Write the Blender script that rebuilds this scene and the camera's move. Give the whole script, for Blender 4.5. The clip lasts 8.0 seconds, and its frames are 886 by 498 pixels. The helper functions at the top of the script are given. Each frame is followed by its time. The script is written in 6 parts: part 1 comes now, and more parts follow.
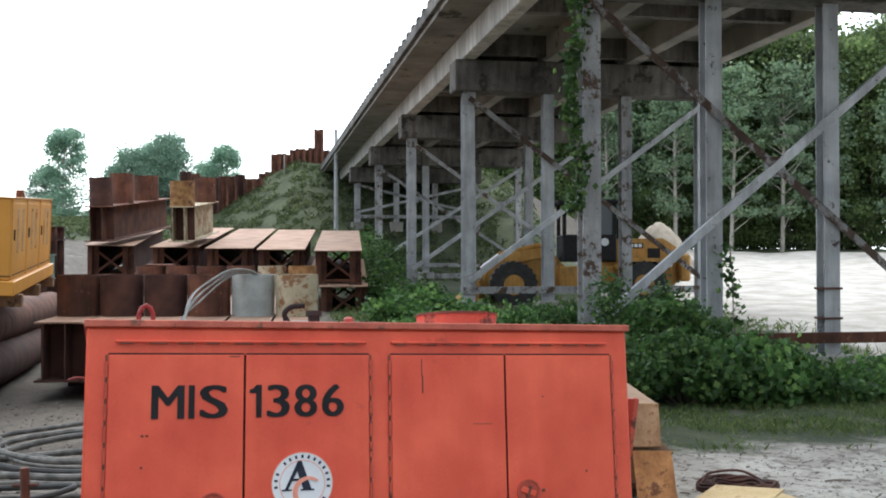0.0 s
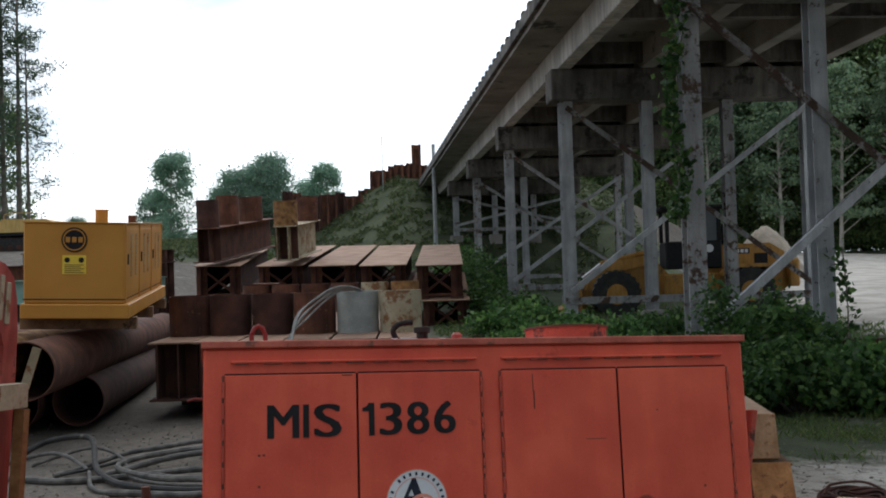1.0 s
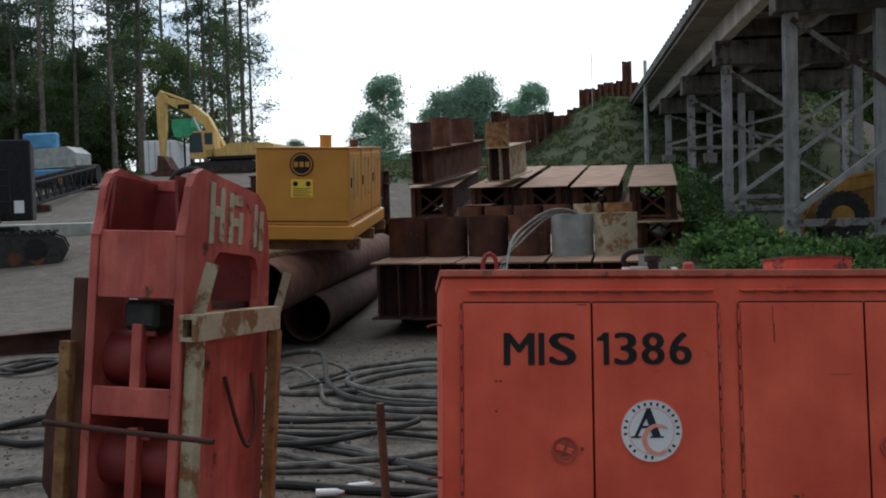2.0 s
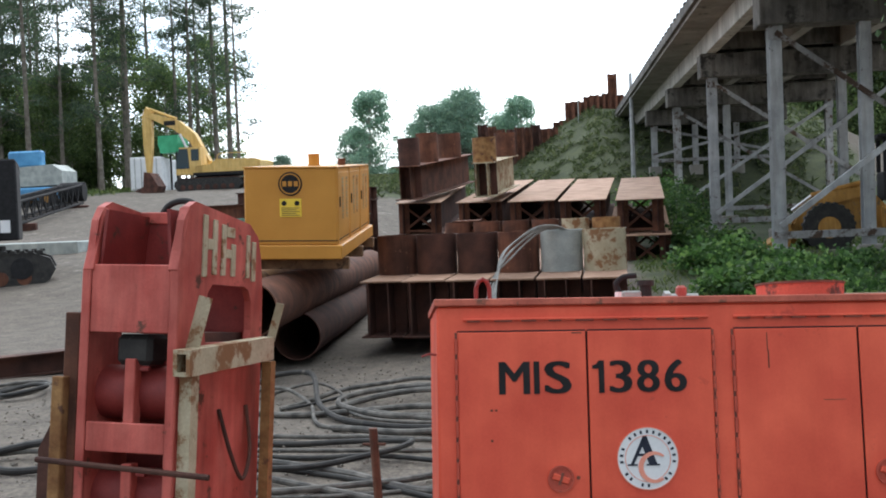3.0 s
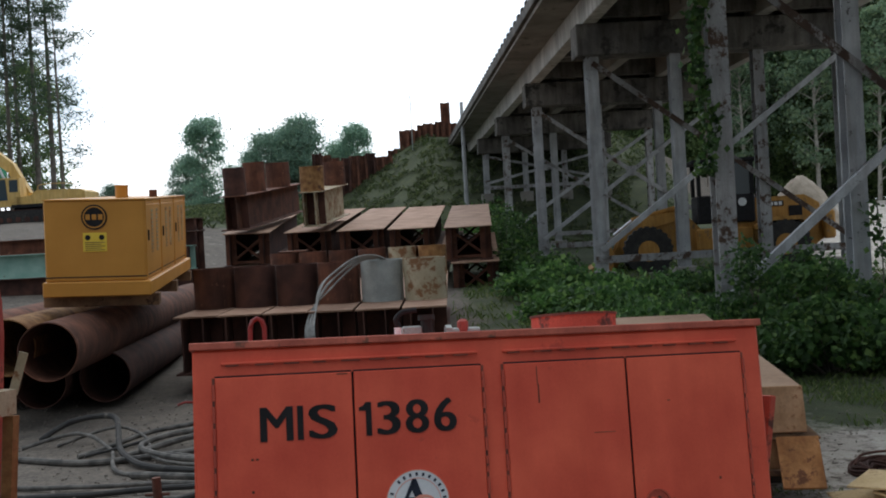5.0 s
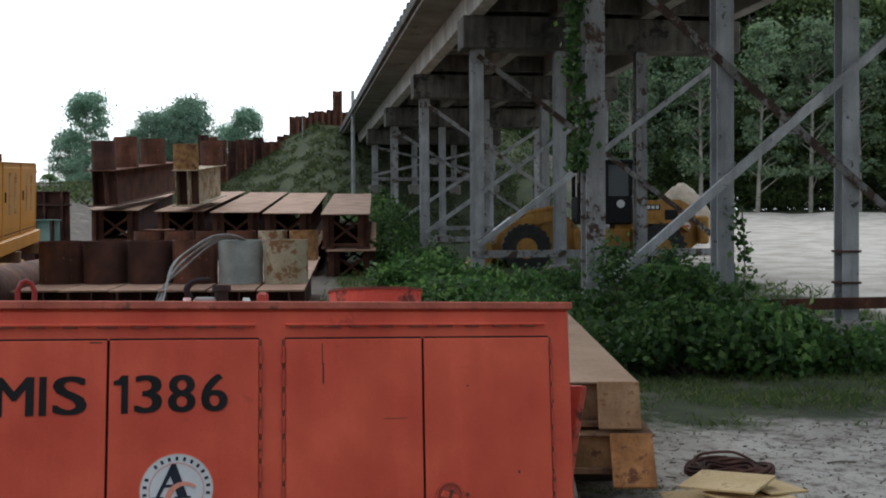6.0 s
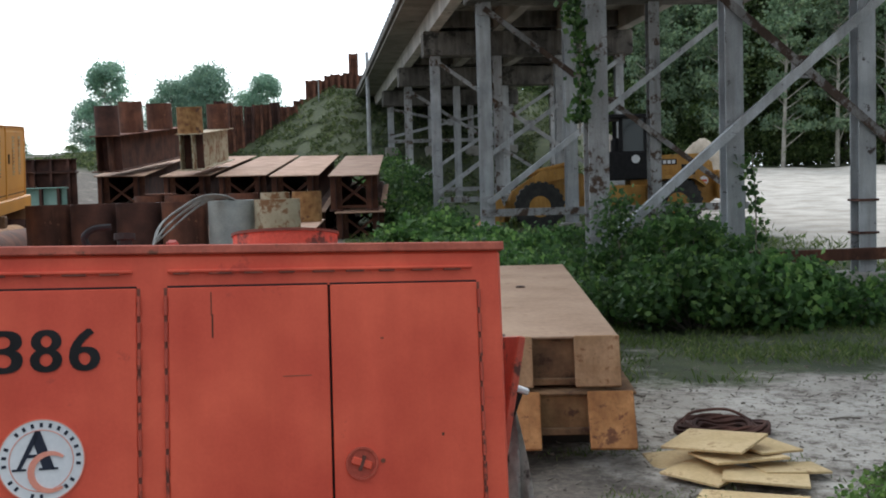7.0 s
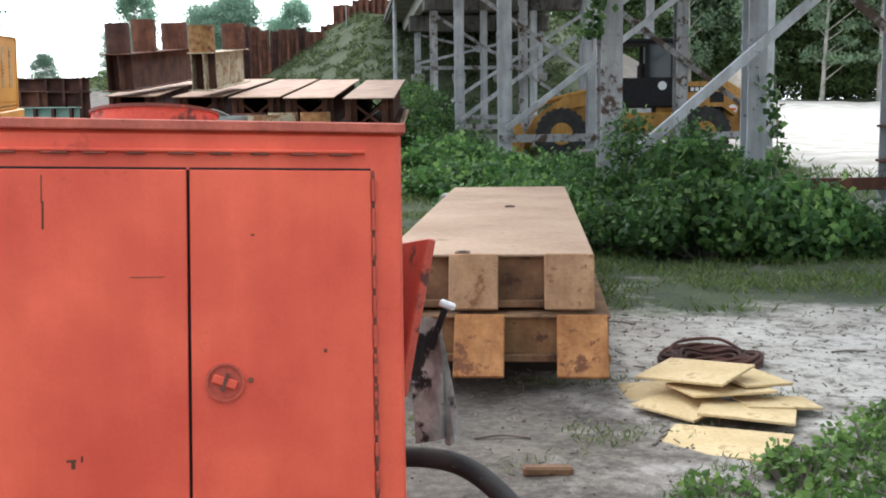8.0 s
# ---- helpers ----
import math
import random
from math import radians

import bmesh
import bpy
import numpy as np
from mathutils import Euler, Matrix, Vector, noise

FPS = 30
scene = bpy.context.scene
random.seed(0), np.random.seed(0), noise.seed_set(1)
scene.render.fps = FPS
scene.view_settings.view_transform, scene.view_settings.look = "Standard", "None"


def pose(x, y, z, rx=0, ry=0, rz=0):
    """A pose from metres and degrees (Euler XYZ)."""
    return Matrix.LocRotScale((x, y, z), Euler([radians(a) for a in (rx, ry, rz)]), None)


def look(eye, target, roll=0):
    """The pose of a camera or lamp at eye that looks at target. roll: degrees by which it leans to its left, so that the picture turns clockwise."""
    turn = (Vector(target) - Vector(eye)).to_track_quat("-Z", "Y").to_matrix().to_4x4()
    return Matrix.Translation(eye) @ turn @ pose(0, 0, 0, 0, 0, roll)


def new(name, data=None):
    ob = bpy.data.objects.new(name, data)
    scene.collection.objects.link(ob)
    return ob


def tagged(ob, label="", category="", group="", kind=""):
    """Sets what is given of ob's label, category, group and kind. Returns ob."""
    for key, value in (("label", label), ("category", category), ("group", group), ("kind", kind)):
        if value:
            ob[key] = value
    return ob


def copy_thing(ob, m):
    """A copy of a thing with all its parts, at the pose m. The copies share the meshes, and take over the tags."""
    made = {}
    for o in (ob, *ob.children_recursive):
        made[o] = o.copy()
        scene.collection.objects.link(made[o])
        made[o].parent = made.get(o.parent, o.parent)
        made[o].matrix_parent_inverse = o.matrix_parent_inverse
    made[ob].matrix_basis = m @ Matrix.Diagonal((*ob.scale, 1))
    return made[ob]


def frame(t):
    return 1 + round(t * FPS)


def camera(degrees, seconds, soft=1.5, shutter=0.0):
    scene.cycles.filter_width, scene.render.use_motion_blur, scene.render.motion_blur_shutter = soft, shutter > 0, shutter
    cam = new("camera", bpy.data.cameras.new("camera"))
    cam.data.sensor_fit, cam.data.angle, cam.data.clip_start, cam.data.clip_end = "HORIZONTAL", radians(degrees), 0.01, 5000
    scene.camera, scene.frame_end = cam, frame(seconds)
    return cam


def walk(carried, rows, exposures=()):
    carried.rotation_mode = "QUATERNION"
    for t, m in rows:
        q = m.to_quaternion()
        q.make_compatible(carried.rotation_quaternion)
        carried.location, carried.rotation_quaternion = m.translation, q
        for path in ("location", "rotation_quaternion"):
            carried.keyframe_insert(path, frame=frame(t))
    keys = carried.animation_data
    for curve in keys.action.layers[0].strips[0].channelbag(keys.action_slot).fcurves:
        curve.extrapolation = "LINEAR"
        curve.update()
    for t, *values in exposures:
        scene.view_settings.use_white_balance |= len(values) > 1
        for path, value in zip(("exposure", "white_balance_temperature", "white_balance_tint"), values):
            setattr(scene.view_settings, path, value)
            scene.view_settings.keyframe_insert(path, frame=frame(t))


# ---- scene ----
cam = camera(45.6, 8.0, soft=1.9)
PATH = [
    (0, (0.561, 0.297, 1.646), (0.478, 2.295, 1.675), -0.1),
    (0.5, (0.548, 0.290, 1.653), (0.415, 2.285, 1.697), -1.1),
    (0.7, (0.543, 0.267, 1.666), (0.355, 2.257, 1.710), -1.5),
    (1, (0.520, 0.316, 1.661), (0.250, 2.297, 1.716), -1.7),
    (1.2, (0.508, 0.295, 1.682), (0.112, 2.256, 1.703), -1.7),
    (1.5, (0.463, 0.315, 1.693), (-0.109, 2.231, 1.642), -1.6),
    (1.7, (0.412, 0.295, 1.698), (-0.207, 2.196, 1.615), -1.6),
    (2.8, (0.372, 0.248, 1.790), (-0.314, 2.125, 1.707), -2.1),
    (3, (0.361, 0.269, 1.801), (-0.269, 2.166, 1.738), -2.3),
    (3.2, (0.369, 0.254, 1.814), (-0.213, 2.167, 1.805), -1.6),
    (3.5, (0.370, 0.268, 1.844), (-0.148, 2.200, 1.869), -1.8),
    (3.7, (0.366, 0.252, 1.879), (-0.157, 2.183, 1.898), -3.1),
    (4, (0.367, 0.275, 1.886), (-0.111, 2.217, 1.869), -3.4),
    (4.2, (0.386, 0.306, 1.895), (-0.110, 2.242, 1.851), -5.7),
    (5.3, (0.793, 0.693, 1.785), (0.540, 2.677, 1.765), -3.1),
    (5.5, (0.859, 0.775, 1.758), (0.706, 2.768, 1.696), -4.4),
    (5.8, (1.004, 0.981, 1.686), (0.950, 2.980, 1.640), -1.7),
    (6, (1.074, 1.122, 1.670), (0.937, 3.117, 1.628), -0.4),
    (6.1, (1.095, 1.210, 1.633), (0.936, 3.202, 1.564), -1.7),
    (6.3, (1.181, 1.360, 1.609), (1.095, 3.355, 1.498), -1.6),
    (6.5, (1.269, 1.461, 1.553), (1.147, 3.454, 1.443), -2.0),
    (6.7, (1.353, 1.581, 1.521), (1.198, 3.573, 1.428), -1.7),
    (7, (1.503, 1.751, 1.524), (1.314, 3.739, 1.415), -1.6),
    (7.2, (1.587, 1.873, 1.448), (1.469, 3.861, 1.264), -1.1),
    (7.5, (1.713, 2.129, 1.372), (1.557, 4.112, 1.158), 1.7),
    (7.7, (1.788, 2.324, 1.359), (1.615, 4.298, 1.089), 0.0),
    (8, (1.934, 2.500, 1.305), (1.680, 4.469, 1.070), -0.8),
]
EXPOSURES = ((0, 0.6), (0.5, -0.15), (1, -0.6), (1.5, -0.95), (1.7, -0.95), (2.8, 0.43), (3.0, 0.35), (3.5, -0.1), (4, -0.55), (4.2, -0.6), (5.3, -0.57), (5.5, -0.62), (6.5, -0.08), (7, 0.08), (7.5, 0.4), (8, 0.92))
walk(cam, [(t, look(eye, target, roll)) for t, eye, target, roll in PATH], EXPOSURES)

# ---- world and sun: a bright overcast sky ----
world = bpy.data.worlds.new("sky")
scene.world = world
world.use_nodes = True
wn, wl = world.node_tree.nodes, world.node_tree.links
wn.clear()
w_out = wn.new("ShaderNodeOutputWorld")
w_bg = wn.new("ShaderNodeBackground")
w_sky = wn.new("ShaderNodeTexSky")
w_sky.sky_type = "NISHITA"
w_sky.sun_disc = False
w_sky.sun_elevation = radians(43)
w_sky.sun_rotation = radians(-9)
w_co = wn.new("ShaderNodeTexCoord")
w_map = wn.new("ShaderNodeMapping")
w_map.inputs["Scale"].default_value = (1.0, 1.0, 2.6)
w_noise = wn.new("ShaderNodeTexNoise")
w_noise.inputs["Scale"].default_value = 2.3
w_noise.inputs["Detail"].default_value = 6.0
w_noise.inputs["Roughness"].default_value = 0.55
w_ramp = wn.new("ShaderNodeValToRGB")
w_ramp.color_ramp.elements[0].position = 0.40
w_ramp.color_ramp.elements[0].color = (4.6, 5.8, 7.2, 1)
w_ramp.color_ramp.elements[1].position = 0.62
w_ramp.color_ramp.elements[1].color = (12.0, 12.4, 12.9, 1)
w_mix = wn.new("ShaderNodeMixRGB")
w_mix.inputs["Fac"].default_value = 0.86
w_bg.inputs["Strength"].default_value = 0.10
wl.new(w_co.outputs["Generated"], w_map.inputs["Vector"])
wl.new(w_map.outputs["Vector"], w_noise.inputs["Vector"])
wl.new(w_noise.outputs["Fac"], w_ramp.inputs["Fac"])
wl.new(w_sky.outputs["Color"], w_mix.inputs["Color1"])
wl.new(w_ramp.outputs["Color"], w_mix.inputs["Color2"])
# the cloud is brightest round the hidden sun
w_dot = wn.new("ShaderNodeVectorMath")
w_dot.operation = "DOT_PRODUCT"
w_dot.inputs[1].default_value = Vector((-0.12, 0.72, 0.68)).normalized()
w_glow = wn.new("ShaderNodeMapRange")
w_glow.interpolation_type = "SMOOTHSTEP"
w_glow.inputs["From Min"].default_value, w_glow.inputs["From Max"].default_value = -0.4, 0.9
w_glow.inputs["To Min"].default_value, w_glow.inputs["To Max"].default_value = 0.8, 2.5
w_mul = wn.new("ShaderNodeVectorMath")
w_mul.operation = "SCALE"
wl.new(w_co.outputs["Generated"], w_dot.inputs[0])
wl.new(w_dot.outputs["Value"], w_glow.inputs["Value"])
wl.new(w_mix.outputs["Color"], w_mul.inputs[0])
wl.new(w_glow.outputs["Result"], w_mul.inputs["Scale"])
wl.new(w_mul.outputs["Vector"], w_bg.inputs["Color"])
wl.new(w_bg.outputs["Background"], w_out.inputs["Surface"])

sun_data = bpy.data.lights.new("sun", "SUN")
sun_data.energy = 0.7
sun_data.angle = radians(25)
sun_data.color = (1.0, 0.96, 0.9)
sun = new("sun", sun_data)
sun.matrix_world = look((-5, 34, 32), (0, 4, 0))


# ---- materials ----
def mat(name, a, b, scale=6.0, rough=0.6, metal=0.0, bump=0.2, fine=60.0, spot=None, spot_at=0.62, spot_scale=3.0, each=0.0, streak=0.0, grain_by=0.35):
    """Two tones by a coarse noise, a fine grain with relief, and spots of a third tone (rust, chips, stains)."""
    m = bpy.data.materials.new(name)
    m.use_nodes = True
    n, l = m.node_tree.nodes, m.node_tree.links
    bs = n["Principled BSDF"]
    co = n.new("ShaderNodeTexCoord")
    n1 = n.new("ShaderNodeTexNoise")
    n1.inputs["Scale"].default_value = scale
    n1.inputs["Detail"].default_value = 5.0
    n2 = n.new("ShaderNodeTexNoise")
    n2.inputs["Scale"].default_value = fine
    n2.inputs["Detail"].default_value = 3.0
    l.new(co.outputs["Object"], n1.inputs["Vector"])
    l.new(co.outputs["Object"], n2.inputs["Vector"])
    r = n.new("ShaderNodeValToRGB")
    r.color_ramp.elements[0].position, r.color_ramp.elements[1].position = 0.35, 0.68
    r.color_ramp.elements[0].color, r.color_ramp.elements[1].color = (*a, 1), (*b, 1)
    l.new(n1.outputs["Fac"], r.inputs["Fac"])
    grain = n.new("ShaderNodeMixRGB")
    grain.blend_type = "OVERLAY"
    grain.inputs["Fac"].default_value = grain_by
    l.new(r.outputs["Color"], grain.inputs["Color1"])
    l.new(n2.outputs["Color"], grain.inputs["Color2"])
    hsv = n.new("ShaderNodeHueSaturation")
    hsv.inputs["Saturation"].default_value = 1.0
    bw = n.new("ShaderNodeRGBToBW")
    l.new(n2.outputs["Color"], bw.inputs["Color"])
    l.new(bw.outputs["Val"], grain.inputs["Color2"])
    last = grain.outputs["Color"]
    if spot:
        n3 = n.new("ShaderNodeTexNoise")
        n3.inputs["Scale"].default_value = spot_scale
        n3.inputs["Detail"].default_value = 8.0
        n3.inputs["Roughness"].default_value = 0.7
        l.new(co.outputs["Object"], n3.inputs["Vector"])
        r3 = n.new("ShaderNodeValToRGB")
        r3.color_ramp.elements[0].position, r3.color_ramp.elements[1].position = spot_at, spot_at + 0.06
        l.new(n3.outputs["Fac"], r3.inputs["Fac"])
        mx = n.new("ShaderNodeMixRGB")
        l.new(r3.outputs["Color"], mx.inputs["Fac"])
        l.new(last, mx.inputs["Color1"])
        mx.inputs["Color2"].default_value = (*spot, 1)
        last = mx.outputs["Color"]
    if streak:
        mp = n.new("ShaderNodeMapping")
        mp.inputs["Scale"].default_value = (5.0, 5.0, 0.6)
        n4 = n.new("ShaderNodeTexNoise")
        n4.inputs["Scale"].default_value = 1.0
        n4.inputs["Detail"].default_value = 7.0
        n4.inputs["Roughness"].default_value = 0.65
        l.new(co.outputs["Object"], mp.inputs["Vector"])
        l.new(mp.outputs["Vector"], n4.inputs["Vector"])
        r4 = n.new("ShaderNodeValToRGB")
        r4.color_ramp.elements[0].position, r4.color_ramp.elements[1].position = 0.36, 0.62
        d = 1 - streak
        r4.color_ramp.elements[0].color, r4.color_ramp.elements[1].color = (d, d * 0.96, d * 0.93, 1), (1.05, 1.05, 1.05, 1)
        l.new(n4.outputs["Fac"], r4.inputs["Fac"])
        m4 = n.new("ShaderNodeMixRGB")
        m4.blend_type = "MULTIPLY"
        m4.inputs["Fac"].default_value = 1.0
        l.new(last, m4.inputs["Color1"])
        l.new(r4.outputs["Color"], m4.inputs["Color2"])
        last = m4.outputs["Color"]
    if each:
        oi = n.new("ShaderNodeObjectInfo")
        mr = n.new("ShaderNodeMapRange")
        mr.inputs["To Min"].default_value, mr.inputs["To Max"].default_value = 1 - each, 1 + each
        l.new(oi.outputs["Random"], mr.inputs["Value"])
        l.new(mr.outputs["Result"], hsv.inputs["Value"])
    l.new(last, hsv.inputs["Color"])
    l.new(hsv.outputs["Color"], bs.inputs["Base Color"])
    bs.inputs["Roughness"].default_value = rough
    bs.inputs["Metallic"].default_value = metal
    bs.inputs["Specular IOR Level"].default_value = 0.35
    if bump:
        bp = n.new("ShaderNodeBump")
        bp.inputs["Strength"].default_value = bump
        bp.inputs["Distance"].default_value = 0.01
        l.new(n2.outputs["Fac"], bp.inputs["Height"])
        l.new(bp.outputs["Normal"], bs.inputs["Normal"])
    return m


def leaf_mat(name, dark, light, yellow):
    m = bpy.data.materials.new(name)
    m.use_nodes = True
    n, l = m.node_tree.nodes, m.node_tree.links
    bs = n["Principled BSDF"]
    g = n.new("ShaderNodeNewGeometry")
    r = n.new("ShaderNodeValToRGB")
    r.color_ramp.elements[0].color, r.color_ramp.elements[1].color = (*dark, 1), (*yellow, 1)
    e = r.color_ramp.elements.new(0.75)
    e.color = (*light, 1)
    l.new(g.outputs["Random Per Island"], r.inputs["Fac"])
    oi = n.new("ShaderNodeObjectInfo")
    mr = n.new("ShaderNodeMapRange")
    mr.inputs["To Min"].default_value, mr.inputs["To Max"].default_value = 0.7, 1.3
    hsv = n.new("ShaderNodeHueSaturation")
    l.new(oi.outputs["Random"], mr.inputs["Value"])
    l.new(mr.outputs["Result"], hsv.inputs["Value"])
    l.new(r.outputs["Color"], hsv.inputs["Color"])
    l.new(hsv.outputs["Color"], bs.inputs["Base Color"])
    bs.inputs["Roughness"].default_value = 0.6
    tr = n.new("ShaderNodeBsdfTranslucent")
    l.new(hsv.outputs["Color"], tr.inputs["Color"])
    mix = n.new("ShaderNodeMixShader")
    mix.inputs["Fac"].default_value = 0.5
    l.new(bs.outputs["BSDF"], mix.inputs[1])
    l.new(tr.outputs["BSDF"], mix.inputs[2])
    l.new(mix.outputs["Shader"], n["Material Output"].inputs["Surface"])
    return m


RED = mat("red_paint", (0.62, 0.076, 0.042), (0.80, 0.128, 0.068), 2.4, 0.5, 0, 0.04, 70, (0.50, 0.066, 0.040), 0.63, 3.2, streak=0.05, grain_by=0.16)
# rust brown of rims, also used for drawn shadow lines on the doors
RIM = mat("rim_rust_and_shadow", (0.11, 0.045, 0.035), (0.24, 0.075, 0.05), 4, 0.75, 0, 0.25, 60, (0.42, 0.09, 0.06), 0.60, 6)
RIM_RED = mat("rust_spotted_red_rim", (0.34, 0.075, 0.05), (0.56, 0.14, 0.09), 5, 0.6, 0, 0.15, 60, (0.17, 0.07, 0.045), 0.58, 7)
RED_EDGE = mat("red_paint_worn", (0.42, 0.07, 0.045), (0.55, 0.10, 0.06), 5, 0.6, 0, 0.1, 90, (0.10, 0.035, 0.025), 0.56, 5)
PINK = mat("faded_red_paint", (0.42, 0.07, 0.055), (0.60, 0.15, 0.12), 3, 0.55, 0, 0.1, 70, (0.12, 0.045, 0.03), 0.60, 5, streak=0.4, grain_by=0.2)
# red of dark fittings, also the painted shade inside the hammer
DARK_RED = mat("dark_red_and_shade", (0.16, 0.02, 0.018), (0.24, 0.035, 0.03), 4, 0.5, 0, 0.1, 70, (0.07, 0.03, 0.02), 0.6, 5)
RUST = mat("rusty_steel", (0.085, 0.036, 0.024), (0.21, 0.085, 0.050), 2.2, 0.85, 0.05, 0.3, 45, (0.30, 0.14, 0.08), 0.61, 5, each=0.25, streak=0.4)
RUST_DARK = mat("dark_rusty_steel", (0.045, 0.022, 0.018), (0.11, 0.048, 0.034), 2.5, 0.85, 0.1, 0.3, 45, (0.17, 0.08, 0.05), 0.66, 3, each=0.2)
# weathered tan for upper faces, lightened to paint the light from above
RUST_TOP = mat("weathered_lit_plate", (0.24, 0.14, 0.09), (0.38, 0.24, 0.17), 1.6, 0.8, 0.05, 0.2, 30, (0.17, 0.08, 0.05), 0.6, 1.5, each=0.18)
RUST_ORANGE = mat("orange_rust", (0.18, 0.08, 0.03), (0.36, 0.20, 0.08), 5.5, 0.85, 0.05, 0.4, 40, (0.11, 0.05, 0.03), 0.56, 6, each=0.12)
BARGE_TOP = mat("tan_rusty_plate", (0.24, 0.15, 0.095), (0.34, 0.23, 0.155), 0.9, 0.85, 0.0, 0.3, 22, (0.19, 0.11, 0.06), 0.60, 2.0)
BRACKET = mat("orange_rusty_plate", (0.30, 0.125, 0.042), (0.45, 0.22, 0.085), 4.5, 0.85, 0.0, 0.45, 35, (0.16, 0.065, 0.03), 0.54, 8, streak=0.35)
BRACKET_TAN = mat("tan_rust_streaked_plate", (0.30, 0.17, 0.085), (0.42, 0.26, 0.15), 4.0, 0.85, 0.0, 0.4, 35, (0.20, 0.09, 0.04), 0.55, 7, streak=0.3)
BARGE_END = mat("ochre_rusty_plate", (0.20, 0.11, 0.05), (0.33, 0.19, 0.09), 3.5, 0.85, 0.0, 0.4, 35, (0.10, 0.05, 0.03), 0.57, 6, streak=0.3)
# near-black timber colour, holds the shade beneath the stacked steel
TIMBER_SHADE = mat("shade_black_timber", (0.028, 0.024, 0.020), (0.06, 0.05, 0.04), 3.0, 0.9, 0.0, 0.4, 30)
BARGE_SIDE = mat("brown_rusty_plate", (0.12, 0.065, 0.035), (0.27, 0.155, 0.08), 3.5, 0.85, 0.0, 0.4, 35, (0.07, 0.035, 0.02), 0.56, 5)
GREY_STEEL = mat("grey_painted_steel", (0.27, 0.30, 0.29), (0.42, 0.45, 0.43), 3.0, 0.6, 0.1, 0.15, 50, (0.12, 0.07, 0.05), 0.66, 4)
CREAM_STEEL = mat("cream_rusty_steel", (0.33, 0.28, 0.18), (0.48, 0.42, 0.30), 3.0, 0.7, 0.0, 0.2, 50, (0.22, 0.11, 0.05), 0.50, 4)
PILE = mat("silver_painted_pile", (0.34, 0.36, 0.375), (0.52, 0.54, 0.555), 1.5, 0.6, 0.1, 0.12, 50, (0.06, 0.045, 0.04), 0.61, 4.2, streak=0.25, each=0.1)
BRACE = mat("rusted_brace", (0.20, 0.20, 0.20), (0.34, 0.33, 0.32), 1.5, 0.75, 0.1, 0.15, 50, (0.075, 0.048, 0.035), 0.46, 3.0, streak=0.3, each=0.15)
PILE_RUST = mat("peeling_pile_paint", (0.30, 0.31, 0.315), (0.46, 0.465, 0.47), 1.5, 0.65, 0.1, 0.12, 50, (0.095, 0.058, 0.038), 0.53, 3.2, streak=0.3, each=0.15)
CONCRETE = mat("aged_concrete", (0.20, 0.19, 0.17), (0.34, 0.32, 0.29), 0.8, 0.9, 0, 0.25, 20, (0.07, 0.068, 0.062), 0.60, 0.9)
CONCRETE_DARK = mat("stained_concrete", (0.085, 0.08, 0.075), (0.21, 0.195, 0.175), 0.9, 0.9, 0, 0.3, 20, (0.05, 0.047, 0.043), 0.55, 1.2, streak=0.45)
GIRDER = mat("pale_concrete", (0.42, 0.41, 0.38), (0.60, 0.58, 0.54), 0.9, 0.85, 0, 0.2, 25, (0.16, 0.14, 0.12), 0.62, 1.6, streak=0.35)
PALE_YELLOW = mat("sun_faded_yellow", (0.62, 0.40, 0.12), (0.72, 0.50, 0.18), 1.5, 0.5, 0, 0.05, 60, (0.32, 0.22, 0.10), 0.66, 2, streak=0.25)
LOADER = mat("dusty_yellow_paint", (0.36, 0.18, 0.035), (0.50, 0.27, 0.07), 1.8, 0.6, 0, 0.1, 40, (0.22, 0.14, 0.07), 0.58, 3, streak=0.3)
YELLOW = mat("yellow_machine_paint", (0.58, 0.27, 0.04), (0.70, 0.36, 0.07), 1.5, 0.42, 0, 0.05, 60, (0.30, 0.15, 0.05), 0.70, 2)
GEN_YELLOW = mat("mustard_paint", (0.50, 0.225, 0.035), (0.60, 0.28, 0.05), 1.2, 0.45, 0, 0.03, 60, (0.30, 0.14, 0.04), 0.70, 3, grain_by=0.1)
LABEL_YELLOW = mat("sticker_yellow", (0.8, 0.56, 0.05), (0.85, 0.62, 0.08), 6, 0.5, 0, 0.0)
BLACK = mat("black_paint", (0.010, 0.010, 0.011), (0.018, 0.018, 0.020), 8, 0.85, 0, 0.05)
RUBBER = mat("rubber", (0.018, 0.018, 0.018), (0.04, 0.038, 0.035), 6, 0.75, 0, 0.2, 60, (0.11, 0.10, 0.085), 0.62, 5)
CABLE = mat("pale_cable", (0.22, 0.22, 0.21), (0.36, 0.36, 0.34), 8, 0.7, 0, 0.1, 80)
HOSE_GREY = mat("dusty_hose", (0.05, 0.048, 0.044), (0.15, 0.14, 0.125), 8, 0.75, 0, 0.15, 80)
CHROME = mat("bright_steel", (0.55, 0.55, 0.56), (0.7, 0.7, 0.7), 8, 0.3, 0.9, 0.02)
WHITE = mat("white_paint", (0.66, 0.68, 0.70), (0.78, 0.80, 0.81), 2, 0.5, 0, 0.04, 50, (0.42, 0.40, 0.36), 0.7, 2)
BLUE = mat("blue_paint", (0.06, 0.22, 0.42), (0.10, 0.32, 0.55), 2, 0.5, 0, 0.05)
GREEN = mat("green_paint", (0.03, 0.28, 0.13), (0.05, 0.36, 0.18), 2, 0.5, 0, 0.05)
TEAL = mat("pale_green_paint", (0.20, 0.36, 0.30), (0.32, 0.48, 0.41), 2, 0.6, 0, 0.05, 50, (0.2, 0.12, 0.07), 0.66, 3)
